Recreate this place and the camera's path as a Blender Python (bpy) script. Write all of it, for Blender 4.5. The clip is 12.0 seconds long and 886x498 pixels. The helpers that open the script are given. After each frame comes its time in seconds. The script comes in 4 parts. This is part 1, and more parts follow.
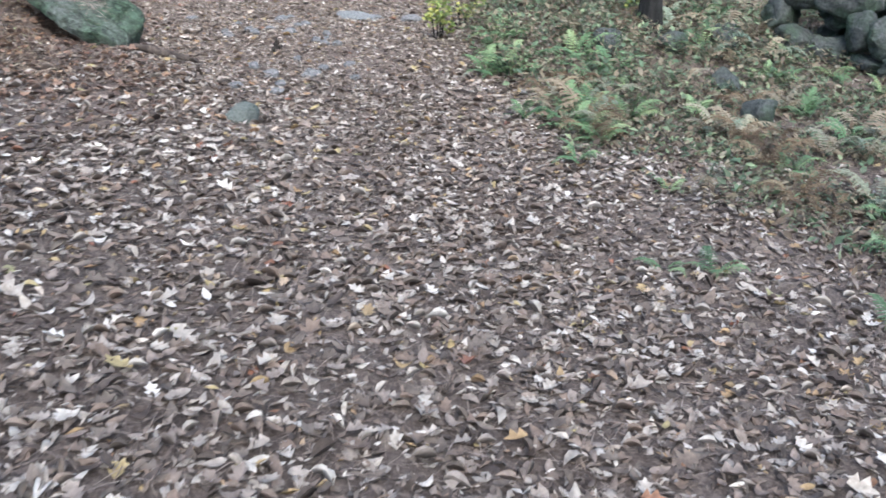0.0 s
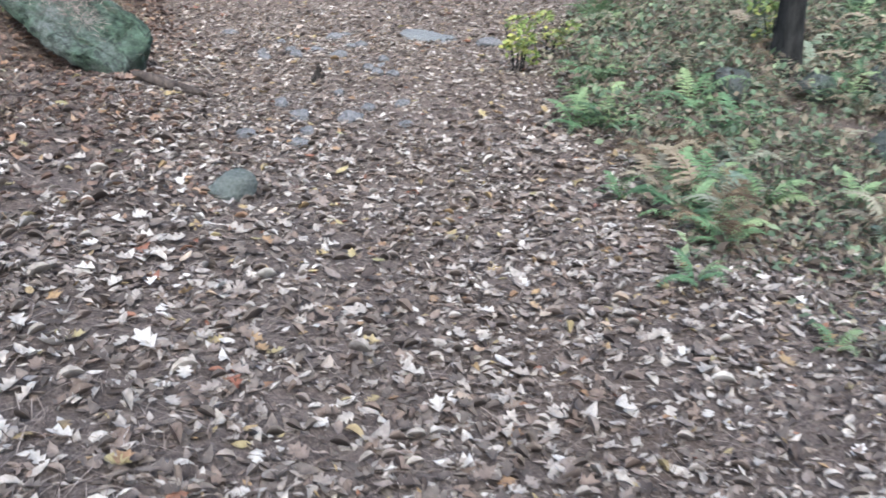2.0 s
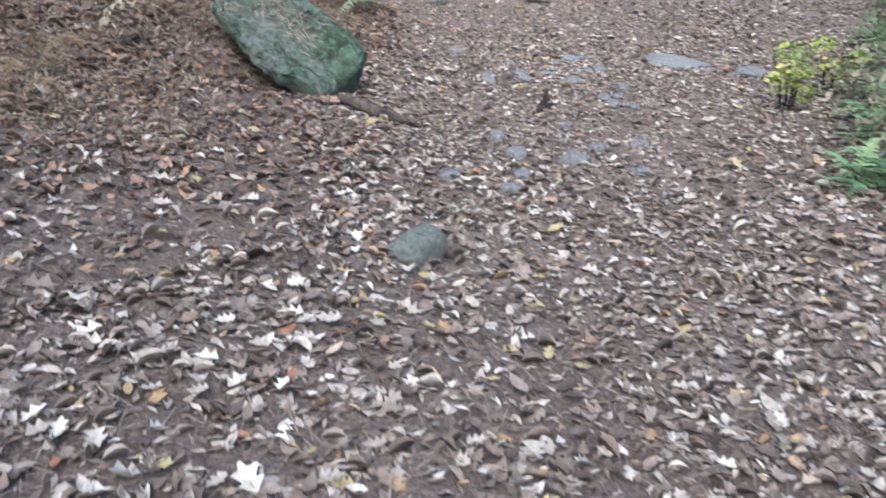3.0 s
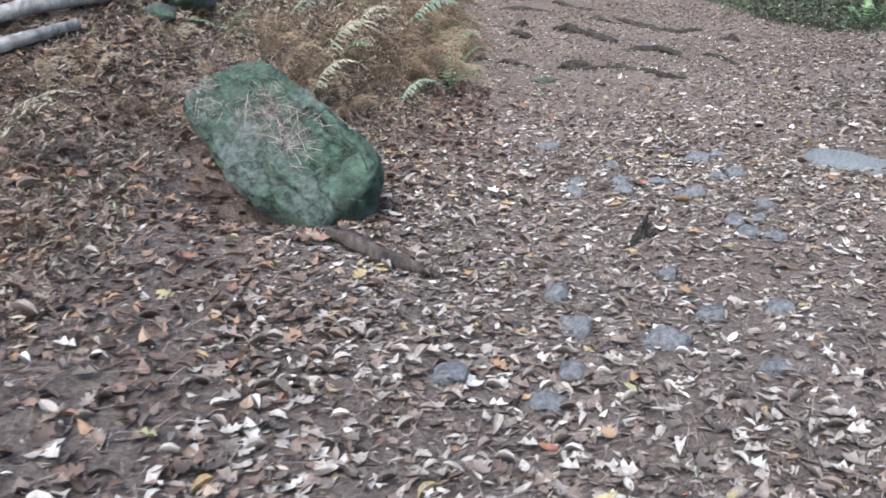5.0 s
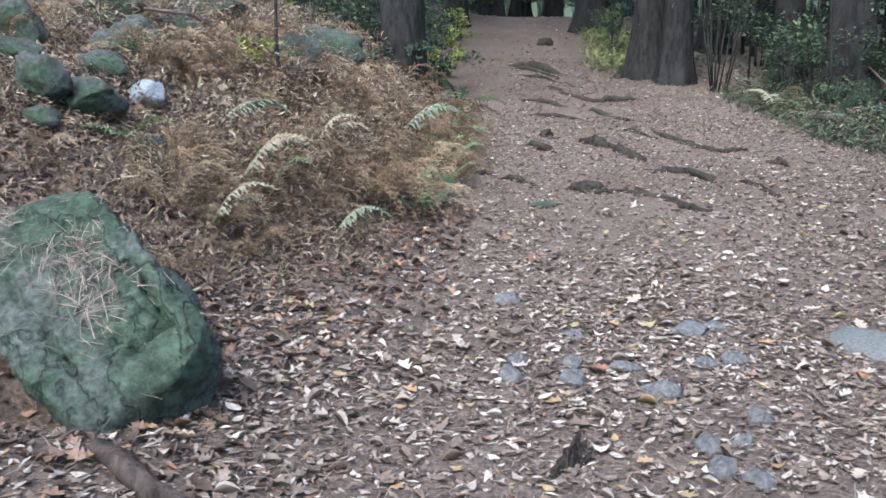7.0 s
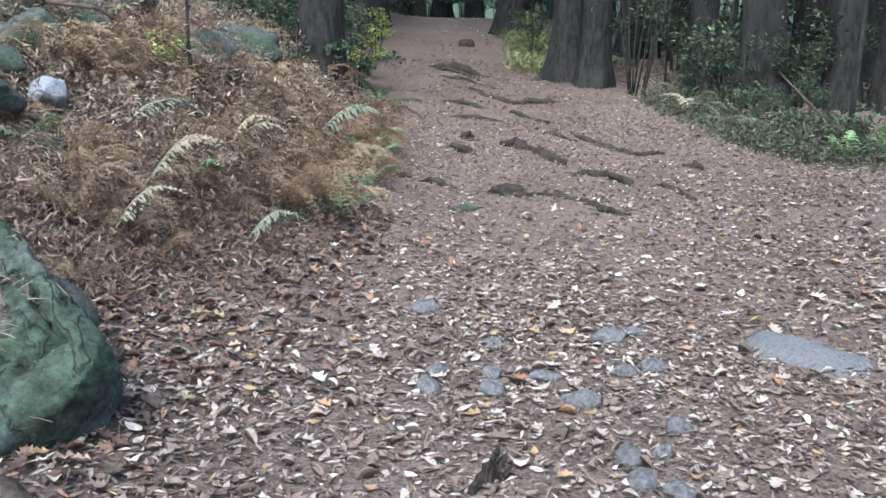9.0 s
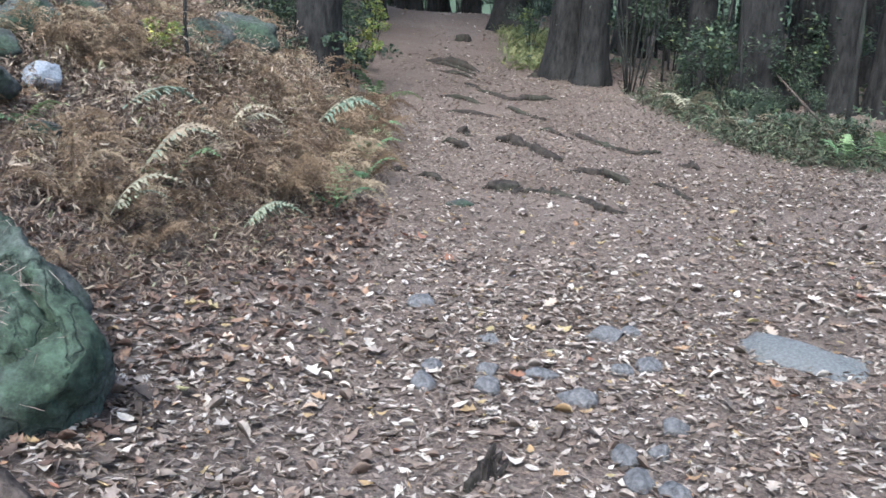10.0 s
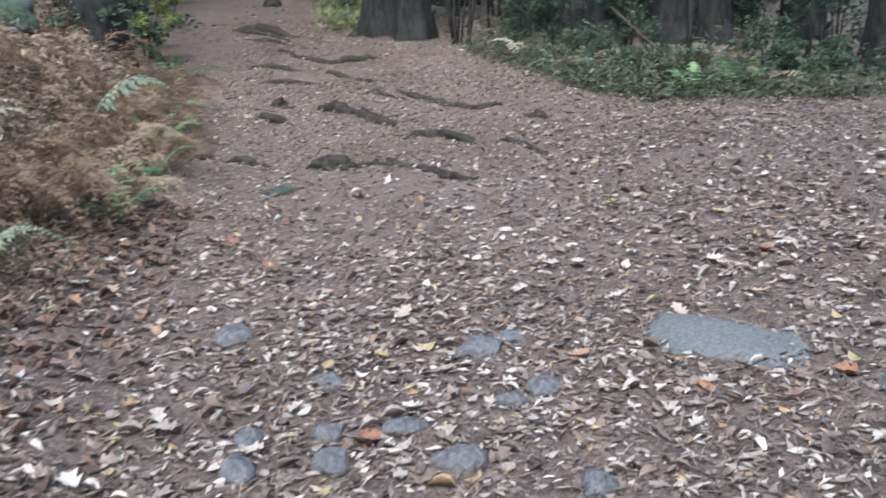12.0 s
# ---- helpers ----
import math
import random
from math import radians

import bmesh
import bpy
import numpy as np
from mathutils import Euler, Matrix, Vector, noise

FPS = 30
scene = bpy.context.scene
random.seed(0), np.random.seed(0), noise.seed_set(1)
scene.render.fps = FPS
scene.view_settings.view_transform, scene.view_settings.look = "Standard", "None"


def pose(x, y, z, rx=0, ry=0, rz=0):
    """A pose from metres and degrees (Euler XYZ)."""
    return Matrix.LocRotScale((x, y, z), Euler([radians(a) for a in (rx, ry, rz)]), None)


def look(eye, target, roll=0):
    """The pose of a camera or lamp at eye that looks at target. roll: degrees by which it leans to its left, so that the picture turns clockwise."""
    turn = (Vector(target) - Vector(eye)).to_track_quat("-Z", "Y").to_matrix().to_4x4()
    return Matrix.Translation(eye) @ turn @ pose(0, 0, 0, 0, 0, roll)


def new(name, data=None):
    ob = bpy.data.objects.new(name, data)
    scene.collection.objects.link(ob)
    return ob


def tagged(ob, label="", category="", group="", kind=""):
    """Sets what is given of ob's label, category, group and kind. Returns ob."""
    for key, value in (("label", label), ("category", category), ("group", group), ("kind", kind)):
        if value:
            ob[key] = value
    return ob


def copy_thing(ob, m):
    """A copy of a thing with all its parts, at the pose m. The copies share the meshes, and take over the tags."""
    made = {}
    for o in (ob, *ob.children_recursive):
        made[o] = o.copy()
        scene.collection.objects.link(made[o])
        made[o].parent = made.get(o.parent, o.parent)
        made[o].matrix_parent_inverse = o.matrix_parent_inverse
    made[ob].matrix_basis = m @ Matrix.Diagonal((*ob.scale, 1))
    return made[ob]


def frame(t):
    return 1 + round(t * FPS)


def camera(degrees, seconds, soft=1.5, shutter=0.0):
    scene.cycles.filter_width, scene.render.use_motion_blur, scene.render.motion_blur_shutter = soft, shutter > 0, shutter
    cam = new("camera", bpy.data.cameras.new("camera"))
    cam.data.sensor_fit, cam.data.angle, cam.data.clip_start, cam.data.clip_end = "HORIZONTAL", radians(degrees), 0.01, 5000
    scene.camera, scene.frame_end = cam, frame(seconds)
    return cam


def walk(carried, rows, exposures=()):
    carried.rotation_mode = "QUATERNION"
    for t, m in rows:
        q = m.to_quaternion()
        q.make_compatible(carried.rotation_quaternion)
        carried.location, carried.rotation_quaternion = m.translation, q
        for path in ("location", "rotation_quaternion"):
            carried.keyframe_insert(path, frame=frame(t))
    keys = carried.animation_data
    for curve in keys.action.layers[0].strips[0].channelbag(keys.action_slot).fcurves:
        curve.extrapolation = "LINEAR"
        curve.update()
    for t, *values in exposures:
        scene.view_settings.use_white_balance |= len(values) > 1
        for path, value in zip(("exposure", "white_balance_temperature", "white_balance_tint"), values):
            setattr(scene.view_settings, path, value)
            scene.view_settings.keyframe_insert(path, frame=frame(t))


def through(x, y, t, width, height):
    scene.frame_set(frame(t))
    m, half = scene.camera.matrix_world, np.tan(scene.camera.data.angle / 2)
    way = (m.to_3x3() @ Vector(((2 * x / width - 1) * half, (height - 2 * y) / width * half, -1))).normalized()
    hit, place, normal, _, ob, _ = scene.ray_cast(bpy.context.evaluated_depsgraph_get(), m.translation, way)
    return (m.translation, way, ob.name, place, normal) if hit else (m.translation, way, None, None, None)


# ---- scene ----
cam = camera(52.0, 12.0, 1.6, 0.25)
PATH = [
    (0, (0.0, 0.0, 1.651), (0.977, 1.57, 0.889), 0.2),
    (0.5, (0.274, 0.324, 1.717), (1.348, 1.809, 0.916), 1.1),
    (1, (0.639, 0.581, 1.727), (1.742, 2.065, 0.964), 2.3),
    (1.5, (0.872, 1.018, 1.655), (1.886, 2.581, 0.926), 3.9),
    (2, (1.056, 1.501, 1.62), (1.872, 3.157, 0.852), 1.5),
    (2.5, (1.347, 1.892, 1.642), (1.915, 3.613, 0.796), 0.2),
    (3, (1.458, 2.347, 1.553), (1.798, 4.168, 0.799), 0.6),
    (3.2, (1.528, 2.531, 1.588), (1.779, 4.379, 0.866), -0.7),
    (4.8, (2.204, 3.94, 1.483), (2.232, 5.841, 0.864), -1.1),
    (5, (2.329, 4.09, 1.445), (2.311, 5.99, 0.821), -1.9),
    (5.5, (2.563, 4.451, 1.472), (2.528, 6.343, 0.826), -1.7),
    (6, (2.704, 4.887, 1.479), (2.601, 6.774, 0.826), -1.3),
    (6.5, (2.929, 5.158, 1.467), (2.744, 7.09, 0.984), -1.6),
    (7, (3.072, 5.336, 1.499), (2.889, 7.279, 1.063), 0.2),
    (7.5, (3.095, 5.368, 1.508), (2.993, 7.318, 1.075), 0.9),
    (9.5, (3.083, 5.475, 1.5), (3.083, 7.427, 1.063), 1.5),
    (10, (3.06, 5.486, 1.495), (3.067, 7.436, 1.051), 2.5),
    (10.5, (3.007, 5.624, 1.471), (3.1, 7.565, 0.997), 0.3),
    (11, (3.008, 5.878, 1.369), (3.133, 7.767, 0.724), 0.8),
    (11.5, (3.211, 6.186, 1.41), (3.318, 8.094, 0.821), -2.3),
    (12, (3.209, 6.562, 1.377), (3.544, 8.465, 0.862), -2.8),
]
walk(cam, [(t, look(eye, target, roll)) for t, eye, target, roll in PATH], exposures=[(0, 1.98, 5850, 5.5), (6, 1.95, 5650, 5), (10, 2.0, 5650, 5), (12, 1.8, 5600, 5.5)])
# ---- world, sun, exposure ----
world = bpy.data.worlds.new("sky")
scene.world = world
world.use_nodes = True
wn = world.node_tree.nodes
sky = wn.new("ShaderNodeTexSky")
sky.sky_type = "NISHITA"
sky.sun_disc = False
sky.sun_elevation, sky.sun_rotation = radians(48), radians(200)
sky.air_density, sky.dust_density = 1.0, 4.0
wn["Background"].inputs["Strength"].default_value = 0.15
world.node_tree.links.new(sky.outputs[0], wn["Background"].inputs["Color"])
sun_data = bpy.data.lights.new("sun", "SUN")
sun_data.energy, sun_data.angle, sun_data.color = 1.2, radians(40), (1.0, 0.99, 0.96)
sun = new("sun", sun_data)
sun.matrix_world = look((0, 0, 30), (0 + 30 * math.sin(radians(20)) * 0.9, 30 * math.cos(radians(20)) * 0.9, 0))

rng = np.random.default_rng(7)
rnd = random.Random(11)


# ---- materials ----
def shader(name, rough=0.8, spec=0.3):
    m = bpy.data.materials.new(name)
    m.use_nodes = True
    b = m.node_tree.nodes["Principled BSDF"]
    b.inputs["Roughness"].default_value = rough
    b.inputs["Specular IOR Level"].default_value = spec
    return m, m.node_tree.nodes, m.node_tree.links, b


def ramp(nodes, stops, mode="LINEAR"):
    r = nodes.new("ShaderNodeValToRGB")
    r.color_ramp.interpolation = mode
    e = r.color_ramp.elements
    while len(e) < len(stops):
        e.new(0.5)
    for el, (p, c) in zip(e, stops):
        el.position, el.color = p, (*c, 1)
    return r


def noisy(nodes, links, scale, detail=6, rough=0.6, stretch=(1, 1, 1)):
    tc = nodes.new("ShaderNodeTexCoord")
    mp = nodes.new("ShaderNodeMapping")
    mp.inputs["Scale"].default_value = stretch
    n = nodes.new("ShaderNodeTexNoise")
    n.inputs["Scale"].default_value, n.inputs["Detail"].default_value, n.inputs["Roughness"].default_value = scale, detail, rough
    links.new(tc.outputs["Object"], mp.inputs[0])
    links.new(mp.outputs[0], n.inputs["Vector"])
    return n


def bumped(nodes, links, bsdf, source, strength, dist):
    b = nodes.new("ShaderNodeBump")
    b.inputs["Strength"].default_value, b.inputs["Distance"].default_value = strength, dist
    links.new(source, b.inputs["Height"])
    links.new(b.outputs[0], bsdf.inputs["Normal"])


def mixed(nodes, links, fac, a, b, mode="MIX"):
    m = nodes.new("ShaderNodeMix")
    m.data_type, m.blend_type = "RGBA", mode
    for sock, v in ((m.inputs[0], fac), (m.inputs[6], a), (m.inputs[7], b)):
        if isinstance(v, bpy.types.NodeSocket):
            links.new(v, sock)
        else:
            sock.default_value = v if isinstance(v, float) else (*v, 1)
    return m.outputs[2]


def soil_material():
    m, n, l, b = shader("forest_soil", 0.95, 0.15)
    fine = noisy(n, l, 55, 8, 0.75)
    broad = noisy(n, l, 0.9, 5, 0.6)
    r1 = ramp(n, [(0.3, (0.055, 0.043, 0.038)), (0.5, (0.152, 0.126, 0.112)), (0.62, (0.235, 0.2, 0.18)), (0.75, (0.36, 0.32, 0.295))])
    r2 = ramp(n, [(0.35, (0.77, 0.71, 0.66)), (0.65, (1.02, 0.97, 0.945))])
    l.new(fine.outputs[0], r1.inputs[0])
    l.new(broad.outputs[0], r2.inputs[0])
    l.new(mixed(n, l, 1.0, r1.outputs[0], r2.outputs[0], "MULTIPLY"), b.inputs["Base Color"])
    bumped(n, l, b, fine.outputs[0], 0.9, 0.02)
    return m


def island_material(name, stops, rough=0.7, spec=0.25, vary=60, through=0.0, per_object=False):
    """Leaves, needles: one shade for each piece, with fine mottling."""
    m, n, l, b = shader(name, rough, spec)
    if per_object:
        src = n.new("ShaderNodeObjectInfo").outputs["Random"]
    else:
        src = n.new("ShaderNodeNewGeometry").outputs["Random Per Island"]
    r = ramp(n, stops)
    l.new(src, r.inputs[0])
    mott = noisy(n, l, vary, 4, 0.6)
    r2 = ramp(n, [(0.3, (0.6, 0.58, 0.56)), (0.7, (1.12, 1.1, 1.08))])
    l.new(mott.outputs[0], r2.inputs[0])
    col = mixed(n, l, 1.0, r.outputs[0], r2.outputs[0], "MULTIPLY")
    l.new(col, b.inputs["Base Color"])
    bumped(n, l, b, mott.outputs[0], 0.4, 0.004)
    if through:
        tr = n.new("ShaderNodeBsdfTranslucent")
        l.new(col, tr.inputs[0])
        mx = n.new("ShaderNodeMixShader")
        mx.inputs[0].default_value = through
        l.new(b.outputs[0], mx.inputs[1])
        l.new(tr.outputs[0], mx.inputs[2])
        l.new(mx.outputs[0], n["Material Output"].inputs[0])
    return m


def stone_material(name, dark, light, moss=None, amount=0.5, scale=9.0, seams=False):
    m, n, l, b = shader(name, 0.88, 0.25)
    grain = noisy(n, l, scale * 6, 8, 0.7)
    broad = noisy(n, l, scale * 0.45, 6, 0.6)
    r = ramp(n, [(0.3, dark), (0.7, light)])
    l.new(grain.outputs[0], r.inputs[0])
    col = r.outputs[0]
    if moss:
        r3 = ramp(n, [(0.32, tuple(v * 0.3 for v in moss)), (0.5, moss), (0.68, tuple(v * 2.0 for v in moss))])
        l.new(noisy(n, l, scale * 3.0, 8, 0.75).outputs[0], r3.inputs[0])
        r4 = ramp(n, [(0.62 - amount * 0.5, (0, 0, 0)), (0.75 - amount * 0.35, (1, 1, 1))])
        l.new(broad.outputs[0], r4.inputs[0])
        col = mixed(n, l, r4.outputs[0], col, r3.outputs[0])
    lich = noisy(n, l, scale * 2.2, 5, 0.8)
    r5 = ramp(n, [(0.64, (0, 0, 0)), (0.74, (0.35, 0.35, 0.35))])
    l.new(lich.outputs[0], r5.inputs[0])
    col = mixed(n, l, r5.outputs[0], col, tuple(min(v * 1.3 + 0.05, 0.6) for v in light))
    relief = grain.outputs[0]
    if seams:  # dark sunken seams that follow the rock's grain
        seam = noisy(n, l, 5.0, 4, 0.55, (1.0, 0.55, 1.0))
        r6 = ramp(n, [(0.482, (1, 1, 1)), (0.497, (0.25, 0.25, 0.25)), (0.503, (0.25, 0.25, 0.25)), (0.518, (1, 1, 1))])
        l.new(seam.outputs[0], r6.inputs[0])
        col = mixed(n, l, 0.6, col, r6.outputs[0], "MULTIPLY")
        relief = mixed(n, l, 0.4, relief, r6.outputs[0])
    l.new(col, b.inputs["Base Color"])
    bumped(n, l, b, relief, 1.0, 0.03)
    return m


def bark_material(name, dark, light, moss=None):
    m, n, l, b = shader(name, 0.95, 0.15)
    rid = noisy(n, l, 17, 7, 0.7, (1, 1, 0.28))
    r = ramp(n, [(0.36, dark), (0.62, light)])
    l.new(rid.outputs[0], r.inputs[0])
    col = r.outputs[0]
    broad = noisy(n, l, 1.6, 5)
    r2 = ramp(n, [(0.5, (0, 0, 0)), (0.68, (0.7, 0.7, 0.7))])
    l.new(broad.outputs[0], r2.inputs[0])
    col = mixed(n, l, r2.outputs[0], col, moss or tuple(v * 1.25 for v in light))
    l.new(col, b.inputs["Base Color"])
    bumped(n, l, b, rid.outputs[0], 1.0, 0.04)
    return m


TAN, MID, DARK = (0.42, 0.376, 0.332), (0.178, 0.147, 0.125), (0.065, 0.049, 0.042)
SOIL = soil_material()
LITTER = island_material("dead_leaves", [(0.0, DARK), (0.3, MID), (0.42, (0.2, 0.147, 0.117)), (0.58, (0.25, 0.205, 0.178)), (0.72, (0.35, 0.31, 0.277)), (0.86, TAN), (0.93, (0.56, 0.52, 0.475)), (0.955, (0.64, 0.6, 0.56)),
                         (0.965, (0.36, 0.24, 0.13)), (0.985, (0.38, 0.32, 0.17)), (1.0, (0.26, 0.11, 0.075))], 0.62, 0.3, 45, 0.12)
BRIGHT = island_material("fallen_leaf", [(0.0, (0.52, 0.475, 0.43)), (0.3, (0.42, 0.36, 0.31)), (0.55, (0.36, 0.23, 0.13)), (0.72, (0.36, 0.29, 0.15)), (0.82, (0.33, 0.32, 0.17)),
                         (0.93, (0.28, 0.14, 0.09)), (1.0, (0.2, 0.09, 0.075))], 0.55, 0.35, 45, 0.15, True)
NEEDLE = island_material("pine_needles", [(0.0, (0.07, 0.053, 0.046)), (0.5, (0.2, 0.156, 0.134)), (1.0, (0.38, 0.32, 0.28))], 0.7, 0.2, 20)
BRACKEN = island_material("dead_bracken", [(0.0, (0.09, 0.064, 0.045)), (0.4, (0.17, 0.121, 0.08)), (0.8, (0.25, 0.187, 0.127)), (1.0, (0.36, 0.3, 0.21))], 0.75, 0.2, 30, 0.2, True)
BRACKENBITS = island_material("bracken_bits", [(0.0, (0.07, 0.052, 0.043)), (0.45, (0.19, 0.147, 0.116)), (0.8, (0.3, 0.24, 0.19)), (0.95, (0.45, 0.39, 0.31)), (1.0, (0.24, 0.3, 0.15))], 0.8, 0.15, 30, 0.15)
MIXED = island_material("mixed_plants", [(0.0, (0.05, 0.04, 0.03)), (0.3, (0.17, 0.13, 0.095)), (0.5, (0.3, 0.26, 0.19)), (0.62, (0.1, 0.13, 0.085)), (0.85, (0.12, 0.18, 0.11)), (1.0, (0.28, 0.34, 0.2))], 0.65, 0.25, 30, 0.2)
PALE = island_material("bleached_fern", [(0.0, (0.26, 0.21, 0.15)), (0.5, (0.36, 0.32, 0.24)), (0.75, (0.24, 0.27, 0.2)), (1.0, (0.17, 0.23, 0.18))], 0.7, 0.2, 30, 0.2, True)
FERN = island_material("green_fern", [(0.0, (0.09, 0.165, 0.085)), (0.6, (0.16, 0.26, 0.13)), (1.0, (0.29, 0.37, 0.19))], 0.6, 0.3, 30, 0.25, True)
FOLIAGE = island_material("shrub_leaves", [(0.0, (0.025, 0.042, 0.03)), (0.6, (0.058, 0.09, 0.06)), (0.92, (0.1, 0.14, 0.08)), (1.0, (0.26, 0.3, 0.12))], 0.55, 0.35, 20, 0.25)
EDGE = island_material("rim_plants", [(0.0, (0.03, 0.03, 0.022)), (0.3, (0.1, 0.085, 0.06)), (0.55, (0.05, 0.072, 0.046)), (0.85, (0.09, 0.122, 0.076)), (1.0, (0.26, 0.28, 0.18))], 0.6, 0.3, 25, 0.2)
GRASS = island_material("dry_grass", [(0.0, (0.1, 0.12, 0.055)), (0.6, (0.17, 0.2, 0.09)), (1.0, (0.28, 0.28, 0.14))], 0.6, 0.25, 20, 0.25)
YELLOW = island_material("yellow_leaves", [(0.0, (0.14, 0.22, 0.07)), (0.5, (0.26, 0.33, 0.1)), (1.0, (0.45, 0.43, 0.12))], 0.55, 0.3, 20, 0.25)
CANOPY = island_material("canopy_leaves", [(0.0, (0.035, 0.075, 0.03)), (0.7, (0.09, 0.15, 0.05)), (1.0, (0.25, 0.22, 0.06))], 0.55, 0.3, 10, 0.3)
MOSSROCK = stone_material("mossy_boulder", (0.022, 0.026, 0.022), (0.15, 0.163, 0.15), (0.042, 0.063, 0.043), 0.55, 6, True)
GREYROCK = stone_material("grey_stone", (0.06, 0.06, 0.063), (0.26, 0.255, 0.26), None, 0, 7)
DARKROCK = stone_material("weathered_stone", (0.018, 0.02, 0.02), (0.125, 0.133, 0.13), (0.04, 0.06, 0.04), 0.4, 6)
GREENSTONE = stone_material("greenish_stone", (0.08, 0.09, 0.08), (0.2, 0.22, 0.2), None, 0, 9)
PALEBLUE = stone_material("bluish_stone", (0.2, 0.22, 0.25), (0.42, 0.45, 0.5), None, 0, 12)
PALEROCK = stone_material("pale_stone", (0.11, 0.118, 0.12), (0.27, 0.28, 0.285), None, 0, 12)
BARK = bark_material("pine_bark", (0.007, 0.007, 0.007), (0.031, 0.03, 0.029))
THINBARK = bark_material("sapling_bark", (0.012, 0.012, 0.011), (0.04, 0.039, 0.036), (0.035, 0.045, 0.035))
ROOTBARK = bark_material("root_bark", (0.014, 0.012, 0.011), (0.06, 0.05, 0.044), (0.05, 0.055, 0.038))
DEADWOOD = bark_material("dead_wood", (0.025, 0.02, 0.018), (0.11, 0.088, 0.076))
GREYWOOD = bark_material("bleached_wood", (0.16, 0.145, 0.135), (0.36, 0.335, 0.31))


# ---- ground shape ----
def step(a, b, v):
    u = np.clip((np.asarray(v, float) - a) / (b - a), 0, 1)
    return u * u * (3 - 2 * u)


def ripple(x, y):
    """Small unevenness of the forest floor."""
    return (0.018 * np.sin(2.1 * x + 0.7 * y + 1) * np.sin(1.7 * y - 0.5 * x) + 0.01 * np.sin(5.3 * x - 2.2 * y) * np.cos(4.1 * y + 1.3 * x)
            + 0.005 * np.sin(11 * x + 3 * y) * np.sin(13 * y - 4 * x + 2))


def height(x, y):
    x, y = np.asarray(x, float), np.asarray(y, float)
    u = np.clip(y - 9, 0, 19)
    z = np.where(y < 9, -0.1 + 0.042 * (np.maximum(y, -2) - 3), 0.152 + 0.042 * u + 0.0034 * u * u)
    z = z + 0.36 * (1 - np.exp(-np.maximum(y - 28, 0) / 12))
    left = np.clip(2.6 - x, 0, None)
    z = z + (0.2 + 0.05 * step(6, 8, y)) * np.minimum(left, 3) * (1 - 0.75 * step(13, 19, y)) + 0.04 * np.clip(left - 3, 0, 20)
    z = z + 0.5 * step(1.9, 0.2, x) * step(7.5, 10, y) * (1 - 0.5 * step(15, 20, y))
    z = z - 0.05 * np.clip(x - 2.6, 0, 4) * (1 - step(5, 8, y))
    z = z - 0.03 * np.clip(x - 6, 0, 20) * step(10, 16, y) * (1 - step(30, 45, y))
    z = z - 0.33 * np.exp(-(((x - 1.4) / 0.27) ** 2 + ((y - 8.1) / 0.22) ** 2))  # hollow under the boulder
    return z + ripple(x, y)


def gz(x, y):
    return float(height(x, y))


# ---- mesh helpers ----
def mesh_of(name, verts, faces, mat, smooth=False):
    me = bpy.data.meshes.new(name)
    me.from_pydata(np.asarray(verts, float).tolist() if not isinstance(verts, list) else verts, [], faces)
    me.materials.append(mat)
    if smooth:
        me.polygons.foreach_set("use_smooth", np.ones(len(me.polygons), bool))
    me.update()
    return me


def empty(name, m, label, category, group=""):
    ob = new(name)
    ob.empty_display_size = 0.1
    ob.matrix_basis = m
    return tagged(ob, label, category, group)


def part(name, me, parent, label="", m=None):
    ob = new(name, me)
    ob.parent = parent
    if m is not None:
        ob.matrix_basis = m
    if label:
        tagged(ob, label)
    return ob


def spread(name, templates, xs, ys, zs, yaw, tilt_x, tilt_y, size, mat, pick):
    """Many small pieces, joined into one mesh: each a template turned, tilted and scaled."""
    allv, alln, start = [], [], 0
    loops, counts = [], []
    for k, (tv, tf) in enumerate(templates):
        sel = np.where(pick == k)[0]
        if not len(sel):
            continue
        tv = np.asarray(tv, float)
        cz, sz = np.cos(yaw[sel]), np.sin(yaw[sel])
        ca, sa = np.cos(tilt_x[sel]), np.sin(tilt_x[sel])
        cb, sb = np.cos(tilt_y[sel]), np.sin(tilt_y[sel])
        p = tv[None] * size[sel][:, None, None]
        x, y, z = p[..., 0], p[..., 1], p[..., 2]
        y, z = y * ca[:, None] - z * sa[:, None], y * sa[:, None] + z * ca[:, None]
        x, z = x * cb[:, None] + z * sb[:, None], -x * sb[:, None] + z * cb[:, None]
        x, y = x * cz[:, None] - y * sz[:, None], x * sz[:, None] + y * cz[:, None]
        v = np.stack([x + xs[sel][:, None], y + ys[sel][:, None], z + zs[sel][:, None]], -1).reshape(-1, 3)
        for f in tf:
            base = start + np.arange(len(sel)) * len(tv)
            loops.append((base[:, None] + np.array(f)[None]).ravel())
            counts.append(np.full(len(sel), len(f)))
        allv.append(v)
        start += len(v)
    v, lp, ct = np.concatenate(allv), np.concatenate(loops), np.concatenate(counts)
    me = bpy.data.meshes.new(name)
    me.vertices.add(len(v))
    me.vertices.foreach_set("co", v.ravel())
    me.loops.add(len(lp))
    me.loops.foreach_set("vertex_index", lp.astype(np.int32))
    me.polygons.add(len(ct))
    me.polygons.foreach_set("loop_start", np.r_[0, np.cumsum(ct)[:-1]].astype(np.int32))
    me.materials.append(mat)
    me.update(calc_edges=True)
    me.validate()
    return me


